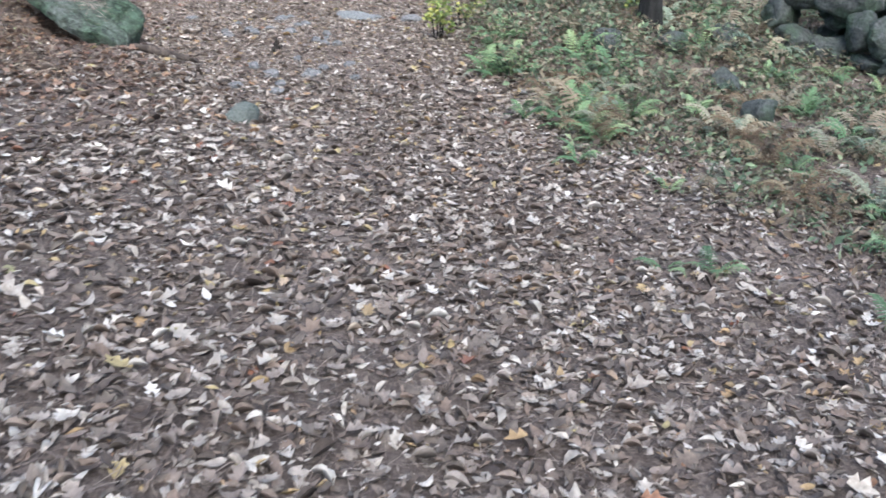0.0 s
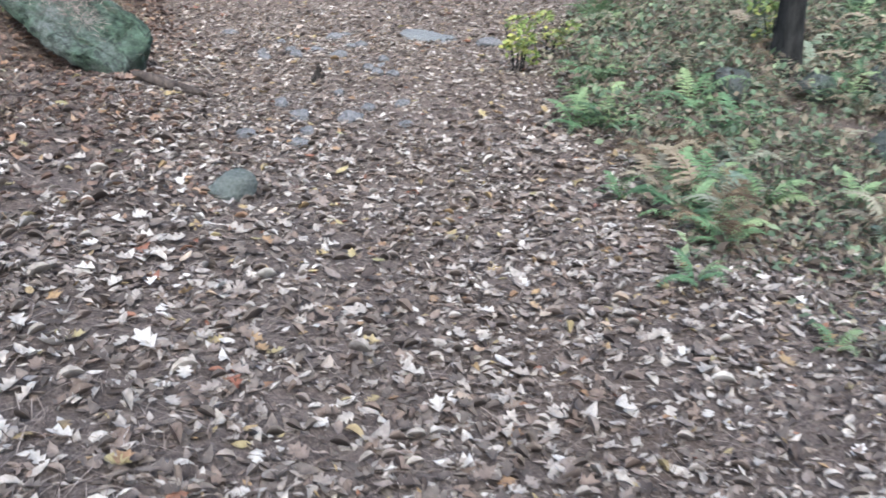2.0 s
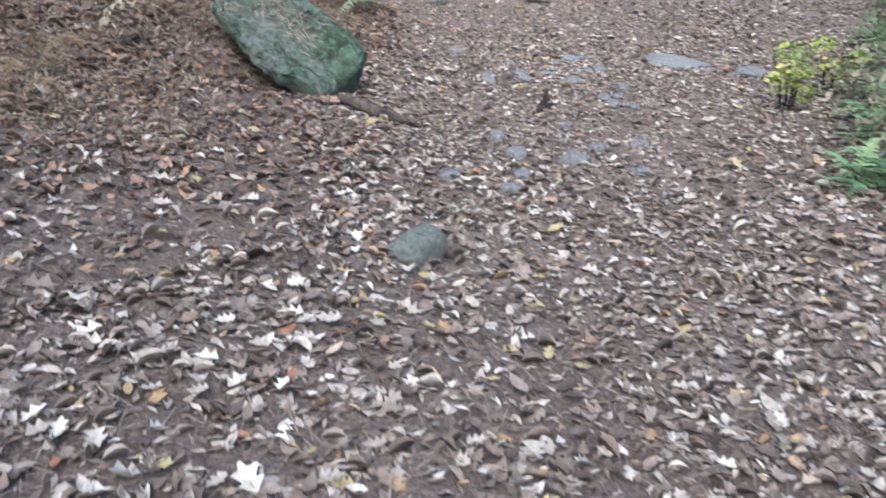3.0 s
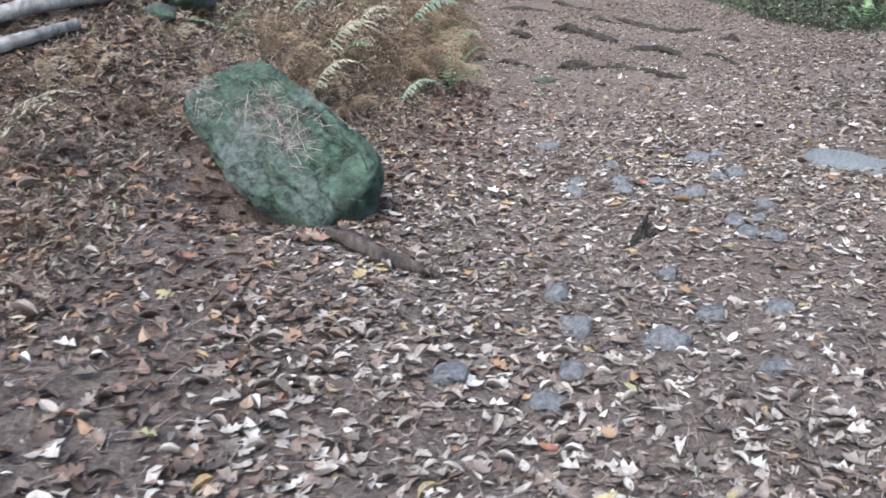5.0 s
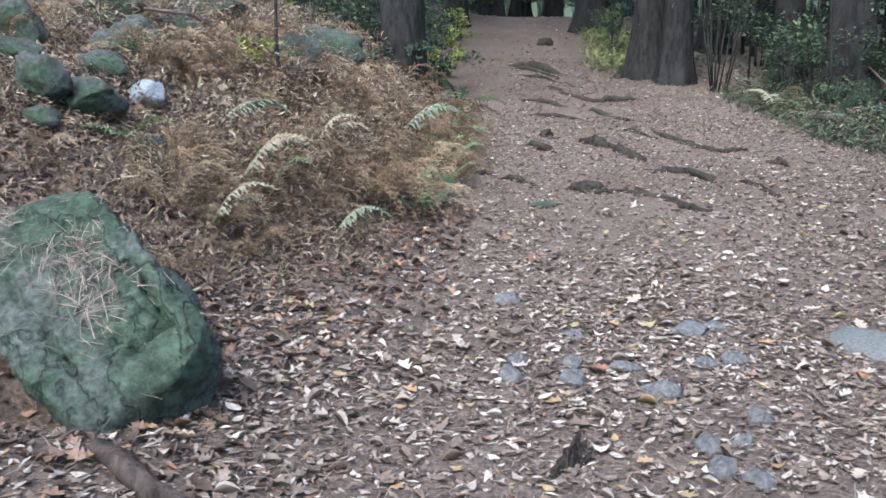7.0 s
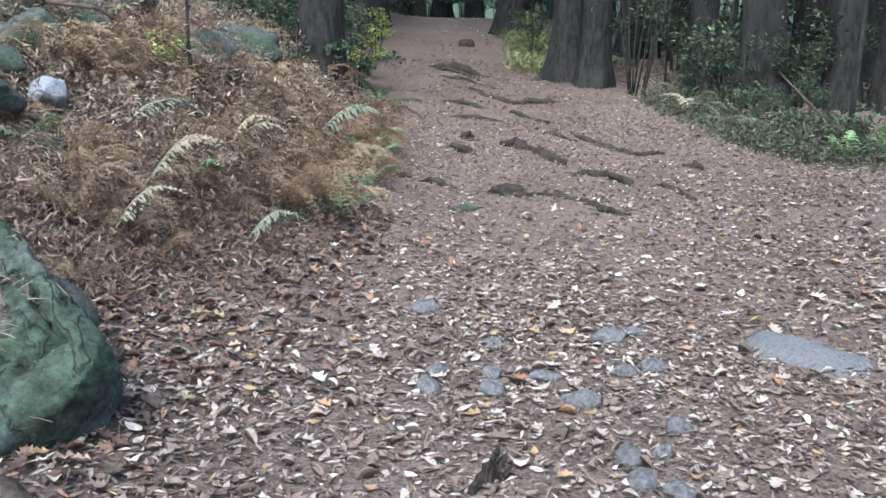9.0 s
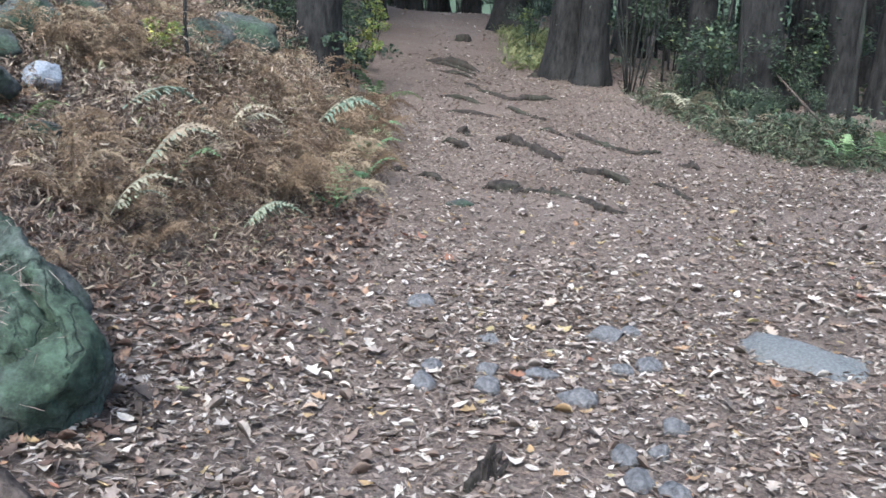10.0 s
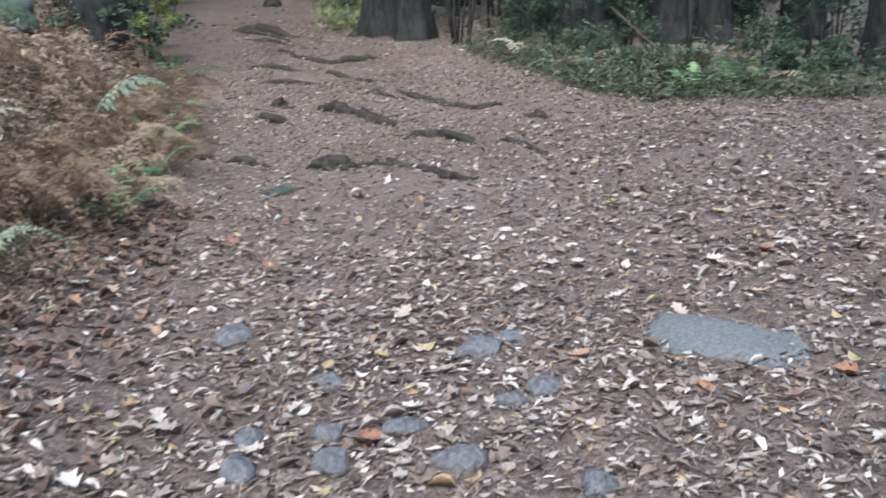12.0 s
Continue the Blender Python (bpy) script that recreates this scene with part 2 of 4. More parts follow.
def oval_leaf(curl, cup, width=0.3):
    """A pointed leaf one unit long, its midrib raised or sunk, its tip curled."""
    v, f = [], []
    prof = [(0, 0.02), (0.18, 0.75), (0.45, 1.0), (0.75, 0.7), (1.0, 0.03)]
    for u, w in prof:
        z = curl * (u - 0.45) ** 2 * 1.6
        for s in (-1, 0, 1):
            v.append((u - 0.5, s * w * width, z + (cup * abs(s) * w * 0.5)))
    for i in range(4):
        for s in (0, 1):
            a = i * 3 + s
            f.append((a, a + 1, a + 4, a + 3))
    return v, f


def oak_leaf(curl, cup, lobes=3):
    """A lobed leaf one unit long."""
    v, f = [], []
    n = lobes * 2 + 2
    for i in range(n):
        u = i / (n - 1)
        w = (0.34 if i % 2 else 0.15) * (0.65 + 0.6 * math.sin(math.pi * min(u + 0.08, 1))) if 0 < i < n - 1 else 0.03
        z = curl * (u - 0.4) ** 2 * 1.5
        for s in (-1, 0, 1):
            v.append((u - 0.5 + (0.05 if s and i % 2 else 0), s * w, z + cup * abs(s) * w * 1.3))
    for i in range(n - 1):
        for s in (0, 1):
            a = i * 3 + s
            f.append((a, a + 1, a + 4, a + 3))
    return v, f


LEAF_KINDS = [oval_leaf(0.4, 0.25, 0.24), oval_leaf(-0.35, 0.4, 0.2), oak_leaf(0.4, 0.3), oak_leaf(-0.4, -0.3), oval_leaf(0.6, -0.3, 0.3), oak_leaf(0.3, 0.6, 2), oval_leaf(0.2, 0.9, 0.16)]
CHIPS = [([(-0.5, 0, 0.05), (-0.1, -w, k), (0.5, 0, 0.02), (0.05, w, k), (0, 0, -k)], [(0, 1, 4), (1, 2, 4), (2, 3, 4), (3, 0, 4)]) for w, k in ((0.17, 0.1), (0.27, -0.11), (0.12, 0.13))]


def tube(points, radii, sides=8, wobble=0.0, seed=0, cap=True):
    """A tapered, uneven tube along points."""
    r = random.Random(seed)
    pts = [Vector(p) for p in points]
    v, f = [], []
    up = Vector((0.12, 0.21, 1)).normalized()
    for i, p in enumerate(pts):
        d = (pts[min(i + 1, len(pts) - 1)] - pts[max(i - 1, 0)]).normalized()
        side = d.cross(up if abs(d.dot(up)) < 0.95 else Vector((1, 0, 0))).normalized()
        top = side.cross(d)
        for k in range(sides):
            a = 2 * math.pi * k / sides
            rad = radii[i] * (1 + wobble * r.uniform(-1, 1))
            v.append(p + (side * math.cos(a) + top * math.sin(a)) * rad)
    for i in range(len(pts) - 1):
        for k in range(sides):
            a, b = i * sides + k, i * sides + (k + 1) % sides
            f.append((a, b, b + sides, a + sides))
    if cap:
        f.append(tuple(reversed(range(sides))))
        f.append(tuple(range((len(pts) - 1) * sides, len(pts) * sides)))
    return [tuple(p) for p in v], f


def rock_mesh(name, mat, sx, sy, sz, seed, rough=0.18, cuts=7, sub=3):
    """A stone: a sphere cut by random planes, then roughened."""
    bm = bmesh.new()
    bmesh.ops.create_icosphere(bm, subdivisions=sub, radius=1)
    r = random.Random(seed)
    planes = []
    for _ in range(cuts):
        n = Vector((r.uniform(-1, 1), r.uniform(-1, 1), r.uniform(-0.6, 1))).normalized()
        planes.append((n, r.uniform(0.55, 0.85)))
    off = Vector((seed * 3.1, seed * 1.7, seed * 0.9))
    for v in bm.verts:
        for n, d in planes:
            k = v.co.dot(n) - d
            if k > 0:
                v.co -= n * k * 0.85
        v.co *= 1 + rough * 0.5 * noise.noise(v.co * 1.6 + off) + rough * 0.25 * noise.noise(v.co * 5 + off)
        v.co = Vector((v.co.x * sx, v.co.y * sy, v.co.z * sz))
    me = bpy.data.meshes.new(name)
    bm.to_mesh(me)
    bm.free()
    me.materials.append(mat)
    me.polygons.foreach_set("use_smooth", np.ones(len(me.polygons), bool))
    return me


def thing(name, me, m, label, category, group="", kind=""):
    ob = new(name, me)
    ob.matrix_basis = m
    return tagged(ob, label, category, group, kind)


# ---- ground ----
def lines(marks):
    out = []
    for a, b, s in marks:
        out += list(np.arange(a, b, s))
    return np.array(out + [marks[-1][1]])


gx = lines([(-400, -40, 40), (-40, -10, 3), (-10, -2, 0.5), (-2, 9, 0.07), (9, 20, 0.5), (20, 40, 4), (40, 400, 40)])
gy = lines([(-400, -40, 40), (-40, -5, 3), (-5, 0, 0.4), (0, 14, 0.07), (14, 30, 0.3), (30, 60, 2), (60, 140, 10), (140, 600, 46)])
X, Y = np.meshgrid(gx, gy)
near = step(-3, -1, X) * (1 - step(9, 12, X)) * step(-2, 0, Y) * (1 - step(14, 18, Y))
Z = height(X, Y) + near * 0.006 * rng.standard_normal(X.shape)
nx, ny = len(gx), len(gy)
idx = (np.arange(ny - 1)[:, None] * nx + np.arange(nx - 1)[None]).ravel()
ground_mesh = mesh_of("ground", np.stack([X, Y, Z], -1).reshape(-1, 3), np.stack([idx, idx + 1, idx + nx + 1, idx + nx], -1).tolist(), SOIL, True)
ground = thing("ground", ground_mesh, Matrix(), "brown forest soil trail with needles and fallen leaves", "ground", kind="structure")


# ---- leaf litter and needles ----
def scatter(n, x0, x1, y0, y1):
    return rng.uniform(x0, x1, n), rng.uniform(y0, y1, n)


xs, ys, ss = [], [], []
for n, x0, x1, y0, y1, s in ((54000, -0.8, 5.2, 1.2, 7.0, 0.92), (86000, 0.2, 8.6, 7.0, 12.5, 0.76), (13000, -4.0, 1.0, 2.5, 13, 1.0), (12000, 5.0, 10, 1.0, 14, 1.0),
                             (34000, 0.5, 8.5, 12.5, 16.5, 0.66), (15000, 0.5, 9.0, 16.5, 22, 0.75), (9000, -6, 14, 18, 36, 1.2), (4000, -1.5, 5, -2, 1.2, 1.0)):
    a, b = scatter(n, x0, x1, y0, y1)
    xs.append(a), ys.append(b), ss.append(np.full(n, s))
xs, ys, ss = np.concatenate(xs), np.concatenate(ys), np.concatenate(ss)
# thinner cover in patches
keep = rng.uniform(0, 1, len(xs)) < 0.78 + 0.3 * np.sin(1.9 * xs + 0.8) * np.sin(1.3 * ys + 0.4 * xs)
keep &= rng.uniform(0, 1, len(xs)) < np.where(ys < 12.5, 1 - 0.66 * step(8.6, 12.5, ys), 0.9)
keep &= (rng.uniform(0, 1, len(xs)) < 0.3) | (xs > np.where(ys < 8.6, 1.55 * step(3.8, 6, ys) - 0.5 * step(6, 3.8, ys), 1.5 + 0.5 * np.clip(ys - 8.6, 0, 2.4)))  # fewer pale leaves on the bank
xs, ys, ss = xs[keep], ys[keep], ss[keep]
n = len(xs)
size = ss * rng.uniform(0.022, 0.075, n)
big = rng.uniform(0, 1, n) < 0.07
size[big] *= 1.5
litter_mesh = spread("leaf_litter", LEAF_KINDS + CHIPS, xs, ys, height(xs, ys) + rng.uniform(0.004, 0.022, n), rng.uniform(0, 6.28, n), rng.normal(0, 0.2, n),
                     rng.normal(0, 0.2, n), size, LITTER, np.where((size < 0.056) | (ys > 12.5), rng.integers(7, 10, n), rng.integers(0, 7, n)))
litter = thing("leaf_litter", litter_mesh, Matrix(), "dry tan and brown fallen leaves covering the trail", "leaf litter", kind="stuff")
n = 19000
xs, ys = scatter(n, -1.8, 2.7, 4.5, 12)
ok = (xs < np.where(ys < 8.6, 1.7, 1.85 + 0.4 * (ys - 8.6)) + rng.normal(0, 0.38, n)) & (rng.uniform(0, 1, n) < step(4.5, 7.5, ys))
xs, ys = xs[ok], ys[ok]
n = len(xs)
RUST = island_material("rust_leaves", [(0.0, (0.05, 0.036, 0.03)), (0.5, (0.15, 0.1, 0.08)), (0.85, (0.24, 0.16, 0.12)), (1.0, (0.34, 0.21, 0.13))], 0.65, 0.25, 45, 0.12)
thing("bank_leaves", spread("bank_leaves", LEAF_KINDS + CHIPS, xs, ys, height(xs, ys) + rng.uniform(0.006, 0.03, n), rng.uniform(0, 6.28, n), rng.normal(0, 0.3, n), rng.normal(0, 0.3, n), rng.uniform(0.03, 0.075, n), RUST,
      rng.integers(0, 10, n)), Matrix(), "dark rust-brown fallen leaves on the bank", "leaf litter", kind="stuff")
n = 120000
xs, ys = scatter(n, -1.5, 8.5, 1.5, 22)
needle_kind = [([(-0.5, -0.009, 0), (0, -0.012, 0.04), (0.5, -0.005, 0), (0.5, 0.005, 0), (0, 0.012, 0.04), (-0.5, 0.009, 0)], [(0, 1, 4, 5), (1, 2, 3, 4)])]
needle_mesh = spread("pine_needles", needle_kind, xs, ys, height(xs, ys) + rng.uniform(0.003, 0.018, n), rng.uniform(0, 6.28, n), np.zeros(n), rng.normal(0, 0.12, n),
                     rng.uniform(0.06, 0.14, n) * (1 + 0.5 * step(12, 20, ys)), NEEDLE, np.zeros(n, int))
thing("pine_needles", needle_mesh, Matrix(), "reddish-brown pine needles strewn over the soil", "pine needles", kind="stuff")


# ---- boulder beside the trail ----
def boulder_mesh():
    """A slab-like boulder leaning on the bank: a rounded block, cut, cracked and pitted."""
    bm = bmesh.new()
    bmesh.ops.create_cube(bm, size=2)
    bmesh.ops.subdivide_edges(bm, edges=bm.edges[:], cuts=43, use_grid_fill=True)
    half = Vector((0.322, 0.505, 0.19))
    cuts = [(Vector((0.958, 0.287, 0.1)).normalized(), 0.248), (Vector((-0.936, -0.35, 0)).normalized(), 0.325), (Vector((-0.35, 0.93, 0.15)).normalized(), 0.55), (Vector((0.7, -0.7, 0)).normalized(), 0.445),
            (Vector((-0.75, 0, 0.66)).normalized(), 0.325), (Vector((0.62, 0.1, 0.78)).normalized(), 0.285), (Vector((0.1, 0.72, 0.7)).normalized(), 0.455), (Vector((-0.62, -0.05, -0.78)).normalized(), 0.13)]
    for v in bm.verts:
        d = v.co.normalized()
        p = 7.0
        k = (abs(d.x / half.x) ** p + abs(d.y / half.y) ** p + abs(d.z / half.z) ** p) ** (-1 / p)
        c = d * k
        for nrm, dist in cuts:
            over = c.dot(nrm) - dist
            if over > 0:
                c -= nrm * over * 0.88
        c *= 1 + 0.05 * noise.noise(c * 4) + 0.03 * noise.noise(c * 10 + Vector((3, 1, 2)))
        top = float(step(0.05, 0.13, c.z))
        w = 0.03 * noise.noise(c * 9)
        # ledge and notch by the upright edge, crack low on the face, long furrows
        c.z -= top * 0.035 * float(step(0.0, 0.03, 0.1 - c.x + 0.12 * c.y + w)) * float(step(-0.3, -0.26, c.y)) * float(step(0.4, 0.1, c.y))
        crack = abs(c.y + 0.31 - 0.18 * c.x + w)
        if crack < 0.018 and -0.1 < c.x < 0.2:
            c.z -= top * 0.06 * (1 - crack / 0.018)
        notch = abs(c.x - 0.17 + 0.25 * (c.y + 0.1) + w)
        if notch < 0.02 and -0.25 < c.y < 0.05:
            c.z -= top * 0.07 * (1 - notch / 0.02)
        furrow = abs(c.x + 0.19 + 0.2 * c.y + w)
        if furrow < 0.02 and -0.35 < c.y < 0.2:
            c.z -= top * 0.035 * (1 - furrow / 0.02)
        c += d * (0.022 * (0.35 - abs(noise.noise(c * 6))) + 0.014 * noise.noise(c * 15) + 0.013 * noise.noise(c * 30) + 0.008 * noise.noise(c * 60))
        v.co = c
    me = bpy.data.meshes.new("boulder")
    bm.to_mesh(me)
    bm.free()
    me.materials.append(MOSSROCK)
    me.polygons.foreach_set("use_smooth", np.ones(len(me.polygons), bool))
    return me


# the boulder's axes: across its face, up along it, and out of it
ax_y, ax_z = Vector((-0.539, 0.63, 0.559)), Vector((0.085, -0.62, 0.78))
ax_x = ax_y.cross(ax_z)
seat = Vector((1.7225, 8.2125, 0.675)) - 0.115 * ax_x + 0.075 * ax_y - 0.17 * ax_z
BOULDER = Matrix.Translation(seat) @ Matrix((ax_x, ax_y, ax_z)).transposed().to_4x4()
boulder = thing("boulder", boulder_mesh(), BOULDER, "green mossy boulder leaning on the leafy bank", "boulder")
n = 800
g = np.random.default_rng(3)
u = g.normal(0.0, 0.1, n)
v = g.normal(0.12, 0.2, n) - 0.5 * u
sel = g.uniform(0, 1, n) < 0.25
u[sel], v[sel] = g.normal(-0.18, 0.05, sel.sum()), g.normal(0.38, 0.05, sel.sum())
wet = spread("needle_patch", needle_kind, u, v, 0.176 + g.uniform(-0.01, 0.012, n), g.uniform(0, 6.28, n), np.zeros(n), g.normal(0, 0.15, n), g.uniform(0.04, 0.1, n), NEEDLE, np.zeros(n, int))
tagged(part("needle_patch", wet, boulder, "brown pine needles caught on the boulder"), kind="stuff")
# props of earth and stone under the boulder's raised side
thing("rock", rock_mesh("rock", DARKROCK, 0.25, 0.2, 0.2, 7, 0.25, 7), pose(1.55, 8.62, gz(1.55, 8.62) + 0.08), "dark stone wedged under the boulder", "rock")


# ---- stones on the trail ----
def stone(x, y, w, d, h, seed, mat=None, label="rounded grey stone half buried in leaf litter", sink=0.35, yaw=0, group="stones in the trail", name="stone"):
    me = rock_mesh(name, mat or GREYROCK, w / 2, d / 2, h / 2, seed, 0.32, 8, 3)
    return thing(name, me, pose(x, y, gz(x, y) + h * (0.5 - sink), 0, 0, yaw), label, "stone", group)


stone(1.97, 5.72, 0.27, 0.22, 0.2, 1, GREENSTONE, "grey-green stone standing out of the leaves", 0.3, 10)
slab = stone(4.8, 9.5, 0.66, 0.98, 0.3, 2, PALEROCK, "flat pale grey slab set flush in the trail", 0.83, 20, name="stone_slab")
slab.matrix_basis = pose(4.8, 9.5, gz(4.8, 9.5) - 0.085, 5, -1, 20)
SPOTS = [(3.27, 8.84, 0.13, 0.11, 0.1), (3.02, 8.9, 0.14, 0.11, 0.09), (3.62, 8.8, 0.17, 0.13, 0.1), (3.95, 8.62, 0.15, 0.12, 0.1), (3.72, 8.36, 0.13, 0.1, 0.09), (3.86, 8.42, 0.1, 0.09, 0.08), (3.74, 8.2, 0.15, 0.12, 0.08), (3.84, 8.14, 0.14, 0.1, 0.08),
         (3.05, 9.06, 0.12, 0.1, 0.08), (3.28, 9.02, 0.1, 0.09, 0.09), (3.85, 9.12, 0.11, 0.09, 0.08), (3.98, 9.2, 0.16, 0.12, 0.07), (3.86, 9.55, 0.2, 0.16, 0.1), (3.98, 9.62, 0.14, 0.1, 0.08),
         (3.3, 9.4, 0.13, 0.1, 0.07), (3.5, 9.0, 0.16, 0.12, 0.07), (5.12, 8.88, 0.28, 0.2, 0.12), (3.1, 7.1, 0.2, 0.15, 0.12), (2.78, 7.2, 0.17, 0.13, 0.12), (2.72, 6.85, 0.13, 0.11, 0.1),
         (2.75, 7.5, 0.14, 0.11, 0.09), (2.62, 6.68, 0.16, 0.12, 0.08), (3.25, 7.75, 0.1, 0.09, 0.07), (3.32, 7.35, 0.14, 0.1, 0.08), (3.6, 7.4, 0.16, 0.12, 0.08), (2.3, 6.75, 0.19, 0.14, 0.07),
         (3.42, 6.9, 0.12, 0.09, 0.06), (2.98, 9.9, 0.22, 0.16, 0.08)]
for i, (x, y, w, d, h) in enumerate(SPOTS):
    stone(x, y, w, d, h, 20 + i, yaw=rnd.uniform(0, 180), sink=0.36)


# ---- sticks, snag, logs ----
def log_piece(name, points, radii, mat, label, category, wobble=0.12, seed=0, group=""):
    v, f = tube(points, radii, 9, wobble, seed)
    return thing(name, mesh_of(name, v, f, mat, True), Matrix(), label, category, group)


def on(x, y, up=0.0):
    return (x, y, gz(x, y) + up)


log_piece("stick", [on(1.82, 7.72, 0.045), on(1.93, 7.66, 0.05), on(2.03, 7.6, 0.045), on(2.14, 7.56, 0.04), on(2.28, 7.54, 0.025)], [0.026, 0.036, 0.034, 0.03, 0.014], DEADWOOD,
          "broken dark brown stick lying in the leaves", "stick", 0.15, 3)
def snag(x0, y0):
    """A rotten stub: splinters of uneven length leaning together."""
    ob = empty("snag", pose(x0, y0, gz(x0, y0)), "jagged dark stub of dead wood in the trail", "stump")
    for k, (dx, dy, tall, r) in enumerate(((0, 0, 0.115, 0.02), (0.025, 0.015, 0.08, 0.017), (-0.025, -0.03, 0.075, 0.02), (-0.05, -0.07, 0.04, 0.018), (0.045, 0.0, 0.045, 0.014))):
        tv, tf = tube([(dx, dy, -0.04), (dx + 0.015, dy + 0.02, tall * 0.4), (dx + 0.035, dy + 0.04, tall * 0.8), (dx + 0.05, dy + 0.055, tall)], [r * 1.3, r, r * 0.75, r * 0.15], 7, 0.35, 5 + k)
        part("splinter", mesh_of("splinter", tv, tf, ROOTBARK), ob)


snag(3.22, 8.2)
log_piece("twig", [on(1.12, 2.85, 0.02), on(1.25, 2.92, 0.022), on(1.38, 2.96, 0.018), on(1.52, 3.03, 0.02)], [0.006, 0.009, 0.008, 0.005], DEADWOOD, "thin dark twig on the trail", "twig", 0.2, 6)
log_piece("log", [on(-0.3, 8.5, 0.06), on(0.1, 9.1, 0.1), on(0.42, 9.7, 0.08)], [0.04, 0.045, 0.035], GREYWOOD, "bleached grey log lying on the bank", "log", 0.1, 7, "logs on the bank")
log_piece("log", [on(-0.3, 8.05, 0.04), on(0.08, 8.6, 0.07), on(0.36, 9.1, 0.06)], [0.035, 0.045, 0.03], GREYWOOD, "splintered pale log lying on the bank", "log", 0.14, 8, "logs on the bank")
log_piece("branch", [on(0.1, 12.3, 0.34), on(0.45, 12.4, 0.4), on(0.8, 12.55, 0.36), on(1.15, 12.6, 0.25)], [0.014, 0.018, 0.015, 0.007], DEADWOOD, "dark fallen branch across the bank", "branch", 0.15, 9)
log_piece("branch", [on(7.4, 15.7, 0.15), on(7.1, 15.85, 0.42), on(6.8, 16.0, 0.72)], [0.014, 0.014, 0.008], DEADWOOD, "pale dead branch leaning in the undergrowth", "branch", 0.12, 10)


# ---- roots across the trail ----
def root(line, r, seed, label="dark exposed tree root crossing the trail"):
    """A gnarled root that follows a line over the ground, dipping in and out of the soil."""
    q = random.Random(seed)
    line = [Vector(p) for p in line]
    pts, rad = [], []
    steps = 7 * (len(line) - 1)
    for i in range(steps + 1):
        u = i / steps
        k = min(int(u * (len(line) - 1)), len(line) - 2)
        p = line[k].lerp(line[k + 1], u * (len(line) - 1) - k)
        x, y = p.x + q.uniform(-0.025, 0.025), p.y + q.uniform(-0.05, 0.05)
        rise = math.sin(math.pi * min(max(u, 0.03), 0.97)) ** 0.5
        pts.append((x, y, gz(x, y) + r * (1.0 * rise - 0.55 + 0.45 * math.sin(7 * u + 2.3 * seed))))
        rad.append(r * (0.35 + 0.65 * rise) * q.uniform(0.7, 1.2))
    v, f = tube(pts, rad, 8, 0.3, seed)
    thing("tree_root", mesh_of("tree_root", v, f, ROOTBARK, True), Matrix(), label, "root", "roots across the trail")


ROOTS = [([(2.62, 21.28), (3.16, 20.89), (3.65, 20.17)], 0.07), ([(2.8, 20.9), (3.3, 20.4), (3.5, 19.9)], 0.04), ([(3.32, 19.09), (3.9, 17.71), (4.57, 17.94)], 0.048), ([(2.92, 17.98), (3.59, 17.26)], 0.035),
         ([(3.62, 14.92), (3.9, 14.75), (4.13, 13.96)], 0.06), ([(4.09, 13.61), (4.43, 13.4), (4.68, 13.01)], 0.042), ([(3.0, 14.69), (3.37, 14.33)], 0.045), ([(4.42, 15.61), (4.69, 15.02), (4.91, 14.53), (5.23, 14.63)], 0.032),
         ([(5.28, 14.08), (5.49, 13.92)], 0.04), ([(2.83, 13.21), (3.14, 12.95)], 0.033), ([(3.96, 12.88), (4.18, 12.3), (4.4, 12.02)], 0.03), ([(3.15, 15.34), (3.36, 15.13)], 0.04), ([(3.79, 16.98), (4.24, 16.21)], 0.033),
         ([(2.6, 13.35), (2.76, 13.29)], 0.035), ([(3.01, 16.57), (3.82, 16.31)], 0.03), ([(4.86, 13.07), (5.04, 12.61)], 0.024), ([(3.16, 24.05), (3.49, 23.85)], 0.09), ([(4.75, 19.95), (4.5, 20.15), (4.3, 20.0)], 0.075),
         ([(3.6, 12.72), (3.8, 12.85), (4.0, 12.6)], 0.028), ([(2.9, 20.1), (3.5, 19.5)], 0.03), ([(4.1, 15.8), (4.45, 15.2)], 0.026)]
for i, (line, r) in enumerate(ROOTS):
    root(line, r, 40 + i)
thing("root_mound", rock_mesh("root_mound", ROOTBARK, 0.17, 0.13, 0.075, 71, 0.9, 5), pose(3.55, 12.85, gz(3.55, 12.85), 0, 0, 20), "knobbly dark root hump in the trail", "root")
thing("root_mound", rock_mesh("root_mound", DARKROCK, 0.12, 0.09, 0.05, 72, 0.3, 5), pose(3.2, 12.2, gz(3.2, 12.2) + 0.005, 0, 0, 20), "low dark stone in the trail", "stone")


